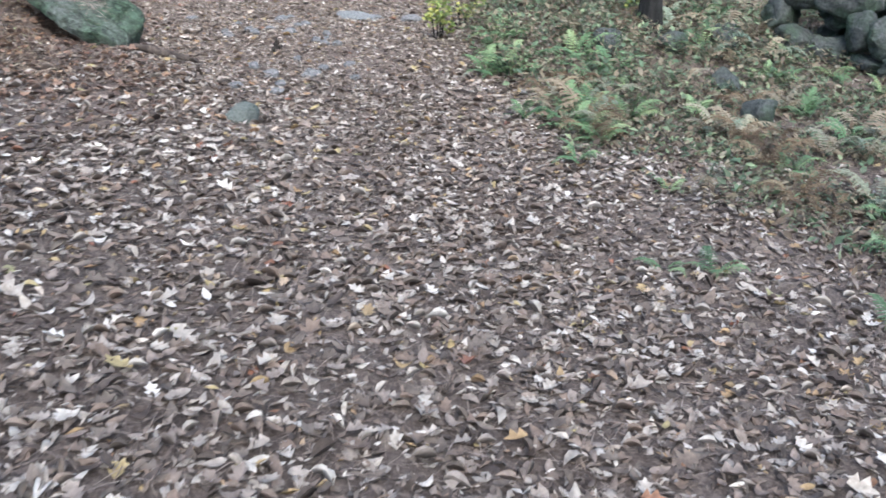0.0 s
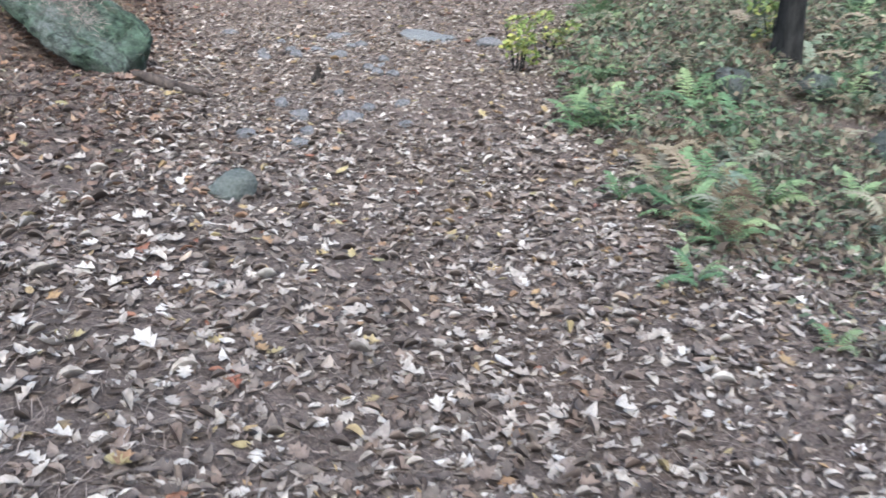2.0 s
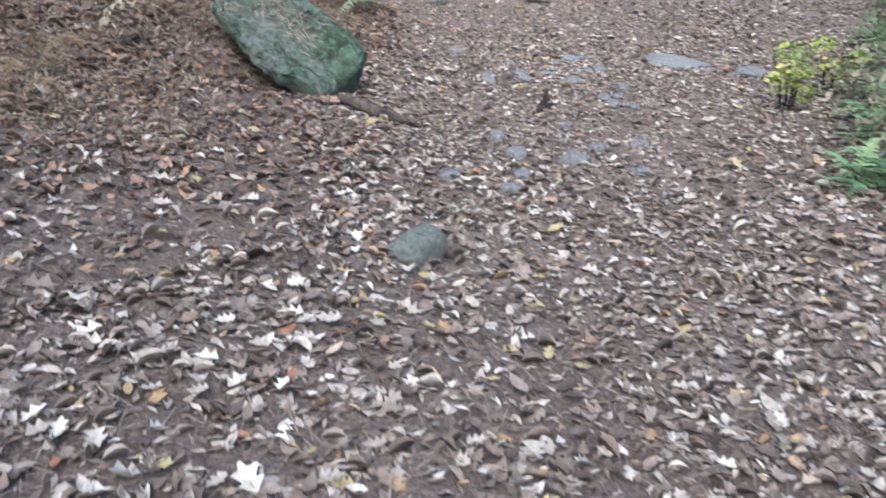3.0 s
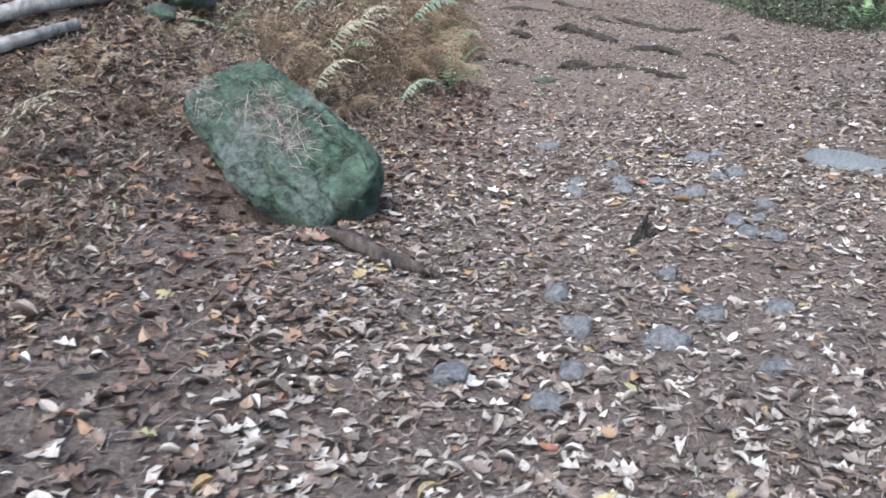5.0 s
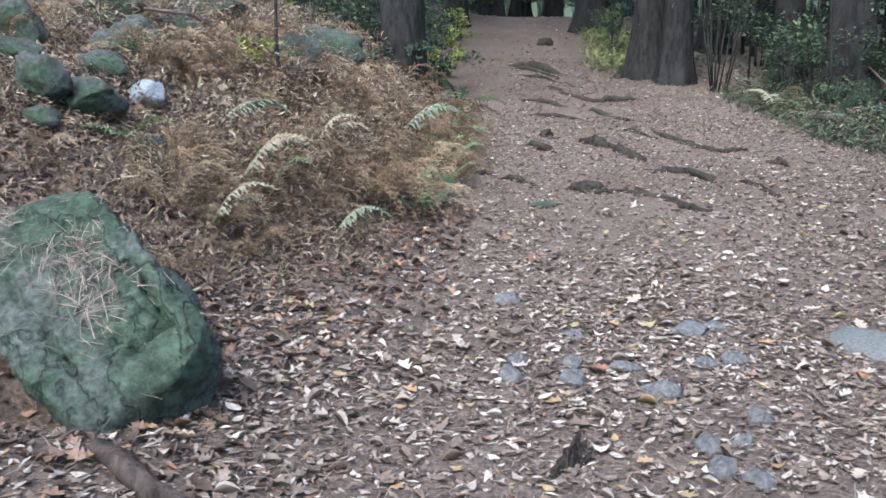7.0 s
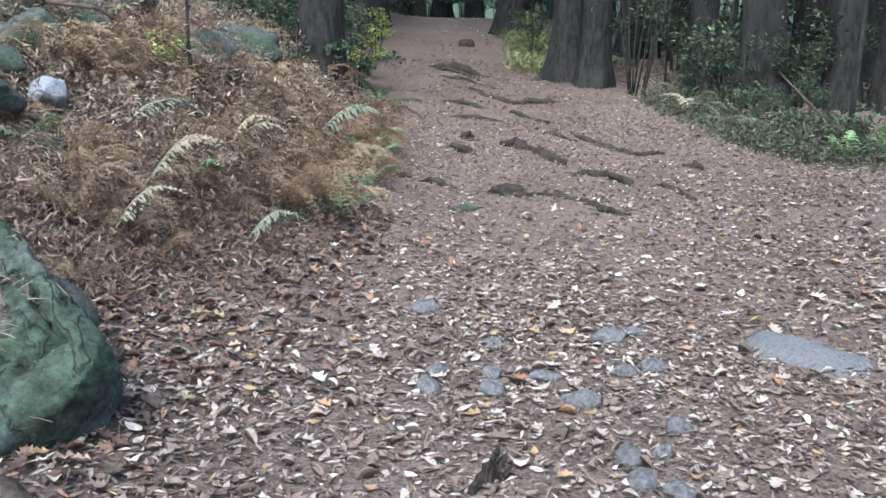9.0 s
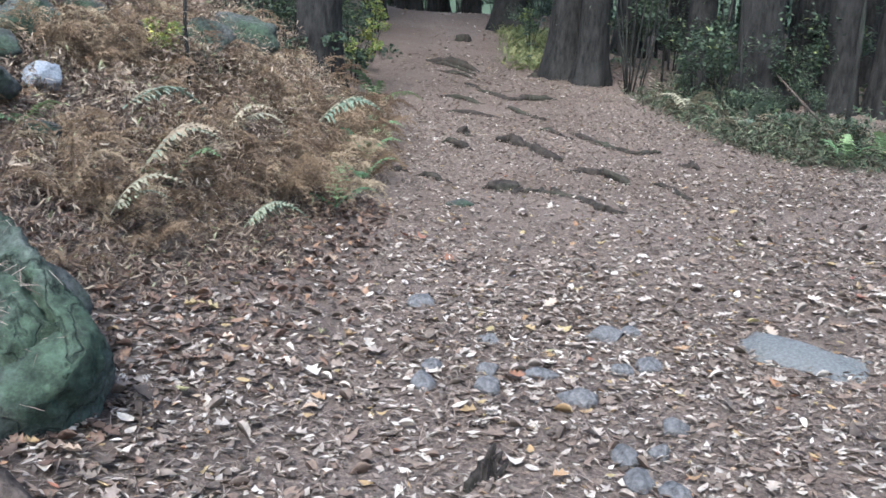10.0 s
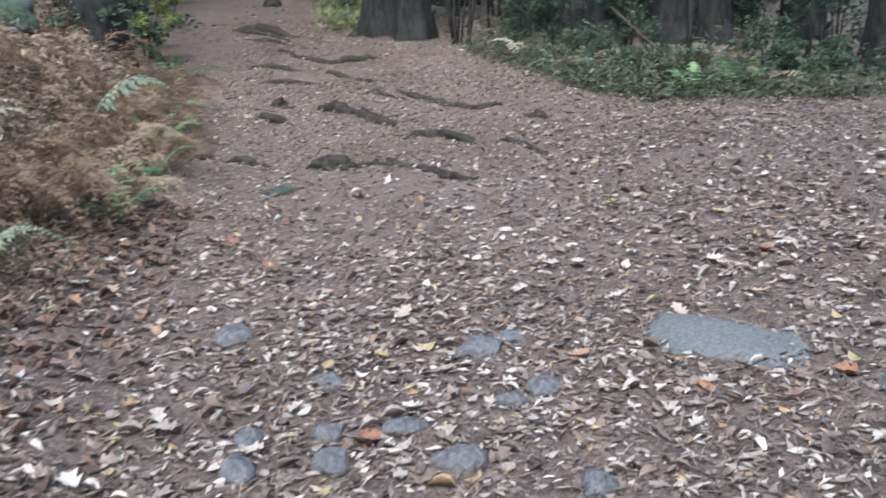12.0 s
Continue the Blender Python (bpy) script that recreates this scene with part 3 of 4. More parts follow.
# ---- ferns ----
def frond_mesh(name, mat, length, width, pairs, arch, droop, seed, curl=0.0):
    """A feathery frond along +x: an arched stalk and pairs of toothed leaflets."""
    r = random.Random(seed)
    v, f = [], []
    prev = None
    for i in range(pairs + 3):
        u = i / (pairs + 2)
        c = Vector((length * u * (1 - 0.18 * arch * u), 0.03 * math.sin(3 * u + seed), length * (arch * math.sin(math.pi * 0.62 * u) - droop * u * u)))
        t = 0.006 * (1 - 0.8 * u)
        a = len(v)
        v += [c + Vector((0, -t, 0)), c + Vector((0, t, 0)), c + Vector((0, 0, t * 1.5))]
        if prev is not None:
            f += [(prev, a, a + 2, prev + 2), (prev + 2, a + 2, a + 1, prev + 1), (prev + 1, a + 1, a, prev)]
        prev = a
        if i >= 2:
            k = (i - 2) / pairs
            w = width * (1 - k) ** 0.8 * min(1, 0.55 + 2.2 * k)
            for s in (-1, 1):
                ww = w * r.uniform(0.8, 1.1)
                fwd = 0.35 + r.uniform(-0.1, 0.15)
                dz = -curl * r.uniform(0.3, 1.2) * ww + r.uniform(-0.1, 0.06) * ww
                th = 0.5 * length / pairs
                base = c
                tip = c + Vector((fwd * ww, s * ww, dz))
                m = 4
                o = len(v)
                for j in range(m + 1):
                    q = j / m
                    p = base.lerp(tip, q) + Vector((0, 0, 0.12 * ww * math.sin(math.pi * q)))
                    half = th * (1 - q) ** 0.7 * (1.15 if j % 2 else 0.5) + 0.001
                    v += [p + Vector((-half, 0, -curl * half * 0.6)), p + Vector((half, 0, -curl * half * 0.6))]
                for j in range(m):
                    b = o + j * 2
                    f.append((b, b + 1, b + 3, b + 2))
    return mesh_of(name, [tuple(p) for p in v], f, mat)


def dead_frond_mesh(name, mat, length, width, pairs, seed):
    """A withered frond along +x: drooping stalk, shrivelled leaflets of thin curled threads."""
    r = random.Random(seed)
    v, f = [], []
    prev = None
    bend = r.uniform(0.35, 0.6)
    for i in range(pairs + 2):
        u = i / (pairs + 1)
        c = Vector((length * u * (1 - 0.2 * u), 0.04 * math.sin(3.4 * u + seed), length * (bend * math.sin(math.pi * 0.7 * u) - 0.45 * u * u)))
        t = 0.004 * (1 - 0.7 * u)
        a = len(v)
        v += [c + Vector((0, -t, 0)), c + Vector((0, t, 0)), c + Vector((0, 0, t * 1.5))]
        if prev is not None:
            f += [(prev, a, a + 2, prev + 2), (prev + 2, a + 2, a + 1, prev + 1), (prev + 1, a + 1, a, prev)]
        prev = a
        if i < 2:
            continue
        k = (i - 2) / pairs
        w = width * (1 - k) ** 0.7 * min(1, 0.5 + 2.4 * k)
        for side in (-1, 1):
            ww = w * r.uniform(0.55, 1.15)
            tip = c + Vector((r.uniform(0.1, 0.7) * ww, side * ww * r.uniform(0.6, 1), -ww * r.uniform(0.1, 1.1)))
            for j in range(5):
                q = (j + 0.6) / 5
                p = c.lerp(tip, q) + Vector((0, 0, 0.2 * ww * math.sin(math.pi * q)))
                ln = 0.32 * ww * (1.15 - q)
                for way in (-1, 1):
                    e = p + Vector((way * ln * r.uniform(0.5, 1.1), side * ln * r.uniform(0.2, 0.9), -ln * r.uniform(-0.2, 0.9)))
                    o = len(v)
                    h = Vector((0.0, 0.0035, 0.0035 * way))
                    v += [p - h, p + h, e]
                    f.append((o, o + 1, o + 2))
    return mesh_of(name, [tuple(p) for p in v], f, mat)


FROND_SETS = {
    "brown": [dead_frond_mesh("frond", BRACKEN, 0.6, 0.17, 20, s) for s in (1, 2, 3, 8, 11, 12)],
    "pale": [frond_mesh("frond", PALE, 0.6, 0.16, 15, 0.45, 0.4, s, 0.4) for s in (4, 5)],
    "green": [frond_mesh("frond", FERN, 0.5, 0.14, 14, 0.42, 0.22, s, 0.15) for s in (6, 7)],
}


def fern(colour, x, y, fronds, scale, seed, label, group, lean=None, up=0.0):
    q = random.Random(seed)
    ob = empty("fern", pose(x, y, gz(x, y) + up), label, "fern", group)
    for i in range(fronds):
        yaw = (lean + q.uniform(-25, 25)) if lean is not None else 360 * i / fronds + q.uniform(-25, 25)
        k = scale * q.uniform(0.75, 1.15)
        m = pose(0, 0, 0, 0, -q.uniform(-8, 28), yaw) @ Matrix.Diagonal((k, k, k, 1))
        part("frond", q.choice(FROND_SETS[colour]), ob, "", pose(0, 0, 0, q.uniform(-20, 20)) @ m)
    return ob


BROWN = "rust-brown dead bracken fern on the bank"
q = random.Random(5)
count = 0
while count < 105:
    x, y = q.uniform(-1.2, 2.6), q.uniform(9.2, 16.5)
    edge = 1.3 + 1.0 * float(step(9.2, 11.5, y)) + 0.25 * float(step(11.5, 13, y)) - 0.5 * float(step(14.5, 16.5, y))
    if x > edge or (x < 0.2 and q.random() < 0.55) or (y < 11.0 and x < 1.0):
        continue
    fern("brown", x, y, q.randint(10, 12), q.uniform(0.8, 1.2) * (0.75 if y < 10.6 else 1.1), 300 + count, BROWN, "dead bracken on the bank")
    count += 1
for i in range(46):
    x, y = q.uniform(-1.0, 2.3), q.uniform(6.8, 10.4)
    if math.hypot(x - 1.6, y - 8.3) < 0.7 or (y < 8.6 and x > 1.1) or (y >= 8.6 and x > 1.4 + 0.5 * (y - 8.6)):
        continue
    fern("brown", x, y, q.randint(3, 5), q.uniform(0.4, 0.65), 500 + i, "withered brown fern flattened on the slope", "dead bracken on the slope")
for i, (x, y, n, s, lean, up) in enumerate(((2.0, 10.3, 2, 0.75, -10, 0.1), (1.5, 9.7, 2, 0.65, 5, 0.1), (1.55, 10.1, 3, 0.8, 20, 0.3), (1.25, 10.6, 2, 0.8, 30, 0.3),
                                            (1.6, 11.6, 2, 0.9, 0, 0.25), (2.0, 13.2, 2, 0.9, -20, 0.25), (4.1, 3.55, 2, 0.8, 190, 0.1), (0.5, 7.8, 3, 0.7, 0, 0.1))):
    fern("pale", x, y, n, s, 560 + i, "bleached straw-coloured fern frond", "bleached ferns", lean, up)
for i, (x, y, n, s) in enumerate(((2.35, 11.5, 4, 0.75), (2.45, 12.4, 4, 0.7), (2.4, 13.2, 5, 0.85), (2.3, 14.2, 5, 0.9), (1.5, 10.7, 3, 0.8), (0.9, 10.1, 3, 0.6), (2.1, 15.3, 5, 1.0), (2.2, 16.6, 5, 1.1))):
    fern("green", x, y, n, s, 600 + i, "pale green fern at the edge of the bracken", "green ferns on the bank", None, 0.05)
# strip of mixed ferns beside the trail
FERNSPOT = [(3.25, 2.72, 5, 0.42), (3.06, 2.86, 3, 0.34), (4.38, 2.47, 7, 0.78), (3.91, 3.7, 4, 0.36), (3.76, 4.38, 6, 0.48), (4.06, 5.39, 6, 0.55), (5.09, 3.73, 6, 0.5), (4.85, 2.86, 5, 0.7), (6.1, 4.0, 5, 0.6),
            (5.3, 6.04, 6, 0.65), (4.4, 5.0, 5, 0.5), (4.55, 6.6, 6, 0.6), (5.0, 7.2, 6, 0.6), (3.55, 1.95, 4, 0.45), (6.0, 7.1, 7, 0.7), (7.4, 6.7, 7, 0.75)]
for i, (x, y, n, s) in enumerate(FERNSPOT):
    fern("green", x, y, n, s, 640 + i, "fresh green fern growing beside the trail", "ferns beside the trail")
count = 0
while count < 110:
    x, y = q.uniform(3.9, 10), q.uniform(2.2, 11)
    edge = 3.75 + 0.35 * min(max(y - 4.6, 0), 3.6) + 0.3 + (0.75 * (y - 8.2) + 0.3 if y > 8.2 else 0)
    if x < edge or (x > 8.0 and y < 7):
        continue
    c = q.choice(("green", "pale", "brown", "pale", "green")) if y > 5 else q.choice(("pale", "brown", "brown", "pale", "green"))
    lab = {"green": "green fern in the undergrowth", "pale": "bleached fern in the undergrowth", "brown": "brown withered fern in the undergrowth"}[c]
    fern(c, x, y, q.randint(6, 9), q.uniform(0.45, 0.8) * (1.2 if y > 6 else 1.0), 700 + count, lab, "ferns beside the trail")
    count += 1


# ---- withered litter of bracken, and low mixed plants beside the trail ----
LEAFLET = [([(-0.5, 0, 0), (0, -0.28, 0.06), (0.5, 0, -0.05), (0, 0.28, 0.06)], [(0, 1, 2), (0, 2, 3)])]
STRAND = [([(-0.5, -0.025, 0), (0, -0.04, 0.13), (0.5, 0, -0.06), (0, 0.04, 0.13)], [(0, 1, 3), (1, 2, 3)]),
          ([(-0.5, 0, 0), (-0.2, -0.1, 0.05), (0.1, -0.03, 0.08), (0.5, 0, 0), (0.1, 0.12, 0.02)], [(0, 1, 2), (0, 2, 4), (2, 3, 4)])]
g = np.random.default_rng(31)
n = 210000
xs, ys = g.uniform(-1.8, 2.7, n), g.uniform(6.5, 16.5, n)
rim = np.where(ys < 8.6, 1.0, 1.35 + 0.55 * (ys - 8.6)) * (ys < 10.2) + (ys >= 10.2) * (2.2 + 0.2 * step(10.5, 13, ys) - 0.5 * step(14.5, 16.5, ys))
ok = (xs < rim + g.normal(0, 0.12, n)) & (np.hypot(xs - 1.6, ys - 8.25) > 0.55)
xs, ys, rim = xs[ok], ys[ok], rim[ok]
n = len(xs)
lump = 0.5 + 0.5 * np.sin(4.1 * xs + 1.3 * ys) * np.sin(3.3 * ys - 1.1 * xs)
top = (0.06 + 0.56 * step(9.3, 11.2, ys) * step(0, 0.7, rim - xs)) * (0.45 + 0.75 * lump) * (1 - 0.75 * step(1.2, 0.8, xs) * step(12.5, 11.8, ys))
thing("bracken_litter", spread("bracken_litter", STRAND, xs, ys, height(xs, ys) + 0.01 + top * g.uniform(0, 1, n), g.uniform(0, 6.28, n), g.normal(0, 0.55, n), g.normal(0, 0.55, n), g.uniform(0.025, 0.075, n), BRACKENBITS,
      g.integers(0, 2, n)), Matrix(), "tangled rust-brown dead bracken covering the bank", "dead bracken", kind="stuff")
n = 210000
xs, ys = g.uniform(3.6, 13, n), g.uniform(2.0, 13.5, n)
rim = 3.85 + 0.35 * np.clip(ys - 4.6, 0, 3.6) + np.where(ys > 8.2, 0.75 * (ys - 8.2) + 0.2, 0)
clump = np.sin(3.1 * xs + ys) * np.sin(2.7 * ys - 0.8 * xs)
ok = (xs > rim + np.abs(g.normal(0, 0.25, n))) & (clump + g.normal(0, 0.6, n) > -0.55 + 0.6 * step(5.0, 3.0, ys))
xs, ys = xs[ok], ys[ok]
n = len(xs)
low = height(xs, ys) + 0.01 + g.uniform(0, 1, n) * (0.1 + 0.3 * step(4.5, 7, ys)) * (0.6 + 0.4 * np.sin(3.1 * xs + ys) * np.sin(2.7 * ys - 0.8 * xs))
thing("mixed_undergrowth", spread("mixed_undergrowth", STRAND + LEAFLET, xs, ys, low, g.uniform(0, 6.28, n), g.normal(0, 0.5, n), g.normal(0, 0.5, n), g.uniform(0.035, 0.095, n), MIXED, g.integers(0, 3, n)), Matrix(),
      "mixed green and withered low plants beside the trail", "undergrowth", kind="stuff")


# ---- shrubs, saplings, trees ----


def leaf_cloud(name, mat, n, radius, flat, leaf, seed, lumps=7):
    """A loose crown: leaves gathered in uneven clumps with gaps between."""
    g = np.random.default_rng(seed)
    c = g.normal(0, 0.5, (lumps, 3)) * radius * np.array([1, 1, flat])
    w = g.uniform(0.22, 0.45, lumps) * radius
    k = g.integers(0, lumps, n)
    d = g.normal(0, 1, (n, 3))
    d /= np.linalg.norm(d, axis=1)[:, None]
    p = c[k] + d * (w[k] * g.uniform(0.3, 1.05, n) ** 0.5)[:, None] * np.array([1, 1, max(flat, 0.6)])
    return spread(name, LEAFLET, p[:, 0], p[:, 1], p[:, 2], g.uniform(0, 6.28, n), g.normal(0, 0.5, n), g.normal(0, 0.5, n), leaf * g.uniform(0.6, 1.3, n), mat, np.zeros(n, int))


def shrub_proto(mat, seed, tall, label, group, leaves=420, leaf=0.075, stems=5):
    q = random.Random(seed)
    ob = empty("shrub", pose(0, 0, 0), label, "shrub", group)
    for i in range(stems):
        a = 2 * math.pi * i / stems + q.uniform(-0.4, 0.4)
        pts = [(0.05 * math.cos(a) * (1 + 5 * u * u * tall), 0.05 * math.sin(a) * (1 + 5 * u * u * tall), tall * u * q.uniform(0.95, 1.05)) for u in (-0.05, 0.25, 0.5, 0.75, 1)]
        v, f = tube(pts, [0.012, 0.01, 0.008, 0.006, 0.003], 5, 0.1, i)
        part("stem", mesh_of("stem", v, f, THINBARK, True), ob)
    part("crown", leaf_cloud("crown", mat, leaves, tall * 0.62, 0.75, leaf, seed), ob, "", pose(0, 0, tall * 0.72))
    return ob


SHRUBS = [shrub_proto(FOLIAGE, s, t, "dense dark green shrub in the undergrowth", "undergrowth shrubs", n) for s, t, n in ((1, 0.7, 420), (2, 1.0, 520), (3, 0.5, 320), (4, 1.6, 800))]
LIGHT = shrub_proto(YELLOW, 9, 0.45, "small yellow-green shrub beside the trail", "yellow shrubs", 320, 0.07, 4)


def place(ob, spots):
    """The first spot takes the thing itself, the others copies."""
    for i, (x, y, s, up) in enumerate(spots):
        m = pose(x, y, gz(x, y) + up, 0, 0, rnd.uniform(0, 360))
        if i == 0:
            first = (m, s)
            continue
        c = copy_thing(ob, m)
        c.scale = (s, s, s)
    ob.matrix_basis = first[0]
    ob.scale = (first[1],) * 3


place(LIGHT, [(4.85, 7.9, 0.8, 0), (7.6, 7.9, 1.0, 0), (5.4, 8.3, 0.7, 0), (0.9, 12.4, 0.6, 0.2), (4.7, 25.6, 0.9, 0), (1.7, 19.5, 0.9, 0), (1.75, 21.5, 1.0, 0), (1.5, 18.2, 0.8, 0), (1.6, 24.0, 1.1, 0)])
spots = {0: [], 1: [], 2: [], 3: []}
def clearing_edge(u):
    """The far rim of the clearing, u from 0 (beside the bush) to 1."""
    u = np.asarray(u, float) * 4
    return np.interp(u, [0, 1, 2, 3, 4], [5.7, 6.1, 6.6, 8.2, 11.5]), np.interp(u, [0, 1, 2, 3, 4], [18.3, 15.4, 14.35, 14.0, 12.6])


for i in range(64):  # far side of the clearing
    ex, ey = clearing_edge(q.random())
    d = abs(q.gauss(0, 1.3))
    spots[q.choice((0, 1, 2, 2, 0))].append((float(ex) + 0.6 + d * 0.7, float(ey) + 0.5 + d * 0.8, q.uniform(0.3, 0.6), 0))
for i in range(40):  # beyond the ferns
    spots[q.choice((0, 2, 2))].append((q.uniform(8.5, 15), q.uniform(7.6, 13), q.uniform(0.4, 0.8), 0))
for i in range(40):  # behind the bank
    spots[q.choice((0, 1, 2))].append((q.uniform(-5, 1.9), q.uniform(15.8, 23), q.uniform(0.7, 1.2), 0))
for i in range(110):  # far woods
    x = q.uniform(-14, 20)
    y = q.uniform(22, 42)
    if abs(x - 3.0) > 1.3 + 0.03 * y or y > 31:
        spots[3].append((x, y, q.uniform(0.8, 1.5), 0))
for i in range(16):  # between the trunks beyond the clearing
    spots[1].append((q.uniform(6.4, 11), q.uniform(17, 20.5), q.uniform(0.8, 1.2), 0))
for i in range(18):  # where the trail bends out of sight
    spots[q.choice((0, 1))].append((1.2 + 0.25 * i + q.uniform(-0.2, 0.2), q.uniform(29.5, 34), q.uniform(0.9, 1.4), 0))
for i in range(30):
    y = q.uniform(20, 34)
    spots[1].append((3.0 + q.choice((-1, 1)) * q.uniform(1.5, 4), y, q.uniform(0.7, 1.3), 0))
for k, s in spots.items():
    place(SHRUBS[k], s)


def trunk_mesh(name, r, tall, seed, flare=1.6, lean=0.0, mat=None):
    q = random.Random(seed)
    v, f = [], []
    sides, ph = 20, q.uniform(0, 6)
    levels = [-0.15, 0.0, 0.12, 0.3, 0.6, 1.0, 1.6, 2.4, 3.5, 5, 7, 9.5, tall]
    for z in levels:
        rr = r * (1 + (flare - 1) * math.exp(-max(z, 0) / 0.32)) * (1 - 0.75 * max(z, 0) / tall)
        for k in range(sides):
            a = 2 * math.pi * k / sides
            lobe = 1 + (0.16 * math.exp(-max(z, 0) / 0.5)) * math.sin(5 * a + ph) + 0.04 * math.sin(3 * a + z + ph) + q.uniform(-0.025, 0.025)
            v.append((rr * lobe * math.cos(a) + lean * z + 0.03 * math.sin(z * 0.8 + ph), rr * lobe * math.sin(a), z))
    for i in range(len(levels) - 1):
        for k in range(sides):
            a, b = i * sides + k, i * sides + (k + 1) % sides
            f.append((a, b, b + sides, a + sides))
    f.append(tuple(range((len(levels) - 1) * sides, len(levels) * sides)))
    return mesh_of(name, v, f, mat or BARK, True)


# Crowns sit above the view, added to keep sky light off the woods below.
CROWNS = [leaf_cloud("crown", CANOPY, 1400, 3.6, 0.75, 0.4, 50 + s, 12) for s in range(3)]


def tree(x, y, r, tall, seed, label, group="forest trees", flare=1.35, lean=0.0, crown=True, twin=None, mat=None):
    ob = empty("tree", pose(x, y, gz(x, y)), label, "tree", group)
    part("trunk", trunk_mesh("trunk", r, tall, seed, flare, lean, mat), ob)
    if twin:
        dx, dy, r2, lean2 = twin
        part("trunk", trunk_mesh("trunk", r2, tall, seed + 1, flare, lean2, mat), ob, "", pose(dx, dy, 0))
    q = random.Random(seed)
    for i in range(4):
        a, z = q.uniform(0, 6.28), tall * q.uniform(0.55, 0.85)
        ln = tall * 0.16
        c = (lean * z, 0, z)
        pts = [(c[0] + ln * u * math.cos(a), ln * u * math.sin(a), z + ln * 0.6 * u * u) for u in (0, 0.35, 0.7, 1)]
        v, f = tube(pts, [r * 0.3, r * 0.22, r * 0.14, r * 0.05], 6, 0.08, i)
        part("limb", mesh_of("limb", v, f, mat or BARK, True), ob)
    if crown:
        part("crown", q.choice(CROWNS), ob, "", pose(lean * tall, 0, tall * 0.92, 0, 0, q.uniform(0, 360)) @ Matrix.Diagonal((tall / 14,) * 3 + (1,)))
    return ob


tree(1.5, 16.4, 0.265, 14, 1, "large dark-barked pine behind the bracken bank", lean=0.0)
tree(4.88, 20.05, 0.265, 15, 2, "twin-trunked dark tree beside the trail", flare=1.4, lean=0.012, twin=(0.3, -0.55, 0.22, 0.025))
tree(7.1, 7.25, 0.11, 9, 3, "slender dark tree among the ferns", flare=1.3, lean=-0.06)
for i, (x, y, r) in enumerate(((8.5, 18.4, 0.24), (7.5, 18.7, 0.32), (6.8, 19.6, 0.22), (9.1, 18.2, 0.2), (4.35, 25.8, 0.33), (1.45, 25.9, 0.22), (2.0, 30.5, 0.3), (9.8, 15.6, 0.24), (8.9, 20.5, 0.3), (10.6, 18.6, 0.26),
                               (2.75, 33.0, 0.28), (3.7, 32.0, 0.24), (11.8, 15.2, 0.28), (6.4, 23.0, 0.24), (7.6, 24.4, 0.28), (0.2, 22.6, 0.2), (-1.0, 20.2, 0.2), (-2.3, 19.0, 0.16), (-2.9, 17.6, 0.14))):
    tree(x, y, r, 11 + (i * 37 % 5), 100 + i, "dark straight-trunked forest tree", lean=0.01 * ((i * 7) % 5 - 2))
count = 0
while count < 85:
    x, y = q.uniform(-18, 26), q.uniform(20, 50)
    if abs(x - 3.0) < 1.8 + 0.02 * y:
        continue
    tree(x, y, q.uniform(0.1, 0.28), q.uniform(10, 15), 200 + count, "dark forest tree in the distance", lean=q.uniform(-0.03, 0.03), crown=count % 3 != 1)
    count += 1
for i in range(12):  # behind and beside the walker
    a = 0.55 + i * 0.5
    x, y = 3 + 11 * math.cos(math.pi + a), 3 - 8 * abs(math.sin(a)) - 3
    tree(x, y, 0.2, 12, 300 + i, "dark forest tree in the distance")


def sapling(x, y, tall, r, seed, label, lean=0.0, leaves=40, mat=FOLIAGE):
    ob = empty("sapling", pose(x, y, gz(x, y)), label, "sapling", "saplings")
    pts = [(lean * tall * u + 0.03 * math.sin(5 * u + seed), 0.03 * math.cos(4 * u + seed), tall * u) for u in (-0.02, 0.2, 0.4, 0.6, 0.8, 1)]
    v, f = tube(pts, [r * (1 - 0.7 * i / 5) for i in range(6)], 7, 0.06, seed)
    part("stem", mesh_of("stem", v, f, THINBARK, True), ob)
    if leaves:
        part("crown", leaf_cloud("crown", mat, leaves, tall * 0.3, 1.0, 0.09, seed, 6), ob, "", pose(lean * tall * 0.7, 0, tall * 0.7))


sapling(7.42, 15.5, 3.6, 0.035, 1, "thin pale sapling with sparse leaves", 0.02, 60, YELLOW)
sapling(1.15, 12.3, 1.6, 0.02, 2, "thin sapling with yellowing leaves on the bank", 0.02, 14, YELLOW)
for i in range(8):
    a = -0.5 + 0.16 * i
    sapling(5.62 + 0.03 * i, 18.8 + 0.04 * (i % 3), 3.0, 0.014, 20 + i, "bare multi-stemmed bush stem beside the trail", 0.35 * a, 18)
for i in range(40):
    x, y = q.uniform(6.2, 14), q.uniform(15.5, 26)
    if y < 23 - 0.9 * x:
        continue
    sapling(x, y, q.uniform(2.5, 5), q.uniform(0.015, 0.04), 60 + i, "thin dark forest sapling with sparse leaves", q.uniform(-0.12, 0.12), 170)
for i in range(16):
    sapling(q.uniform(-5, 1.2), q.uniform(17, 22), q.uniform(2.5, 4), q.uniform(0.02, 0.04), 120 + i, "thin dark forest sapling with sparse leaves", q.uniform(-0.1, 0.1), 50)


for i in range(26):
    sapling(q.uniform(-6, 0.9), q.uniform(15, 21), q.uniform(3.5, 6), q.uniform(0.025, 0.07), 160 + i, "thin bare dark trunk behind the bank", q.uniform(-0.06, 0.06), 0)


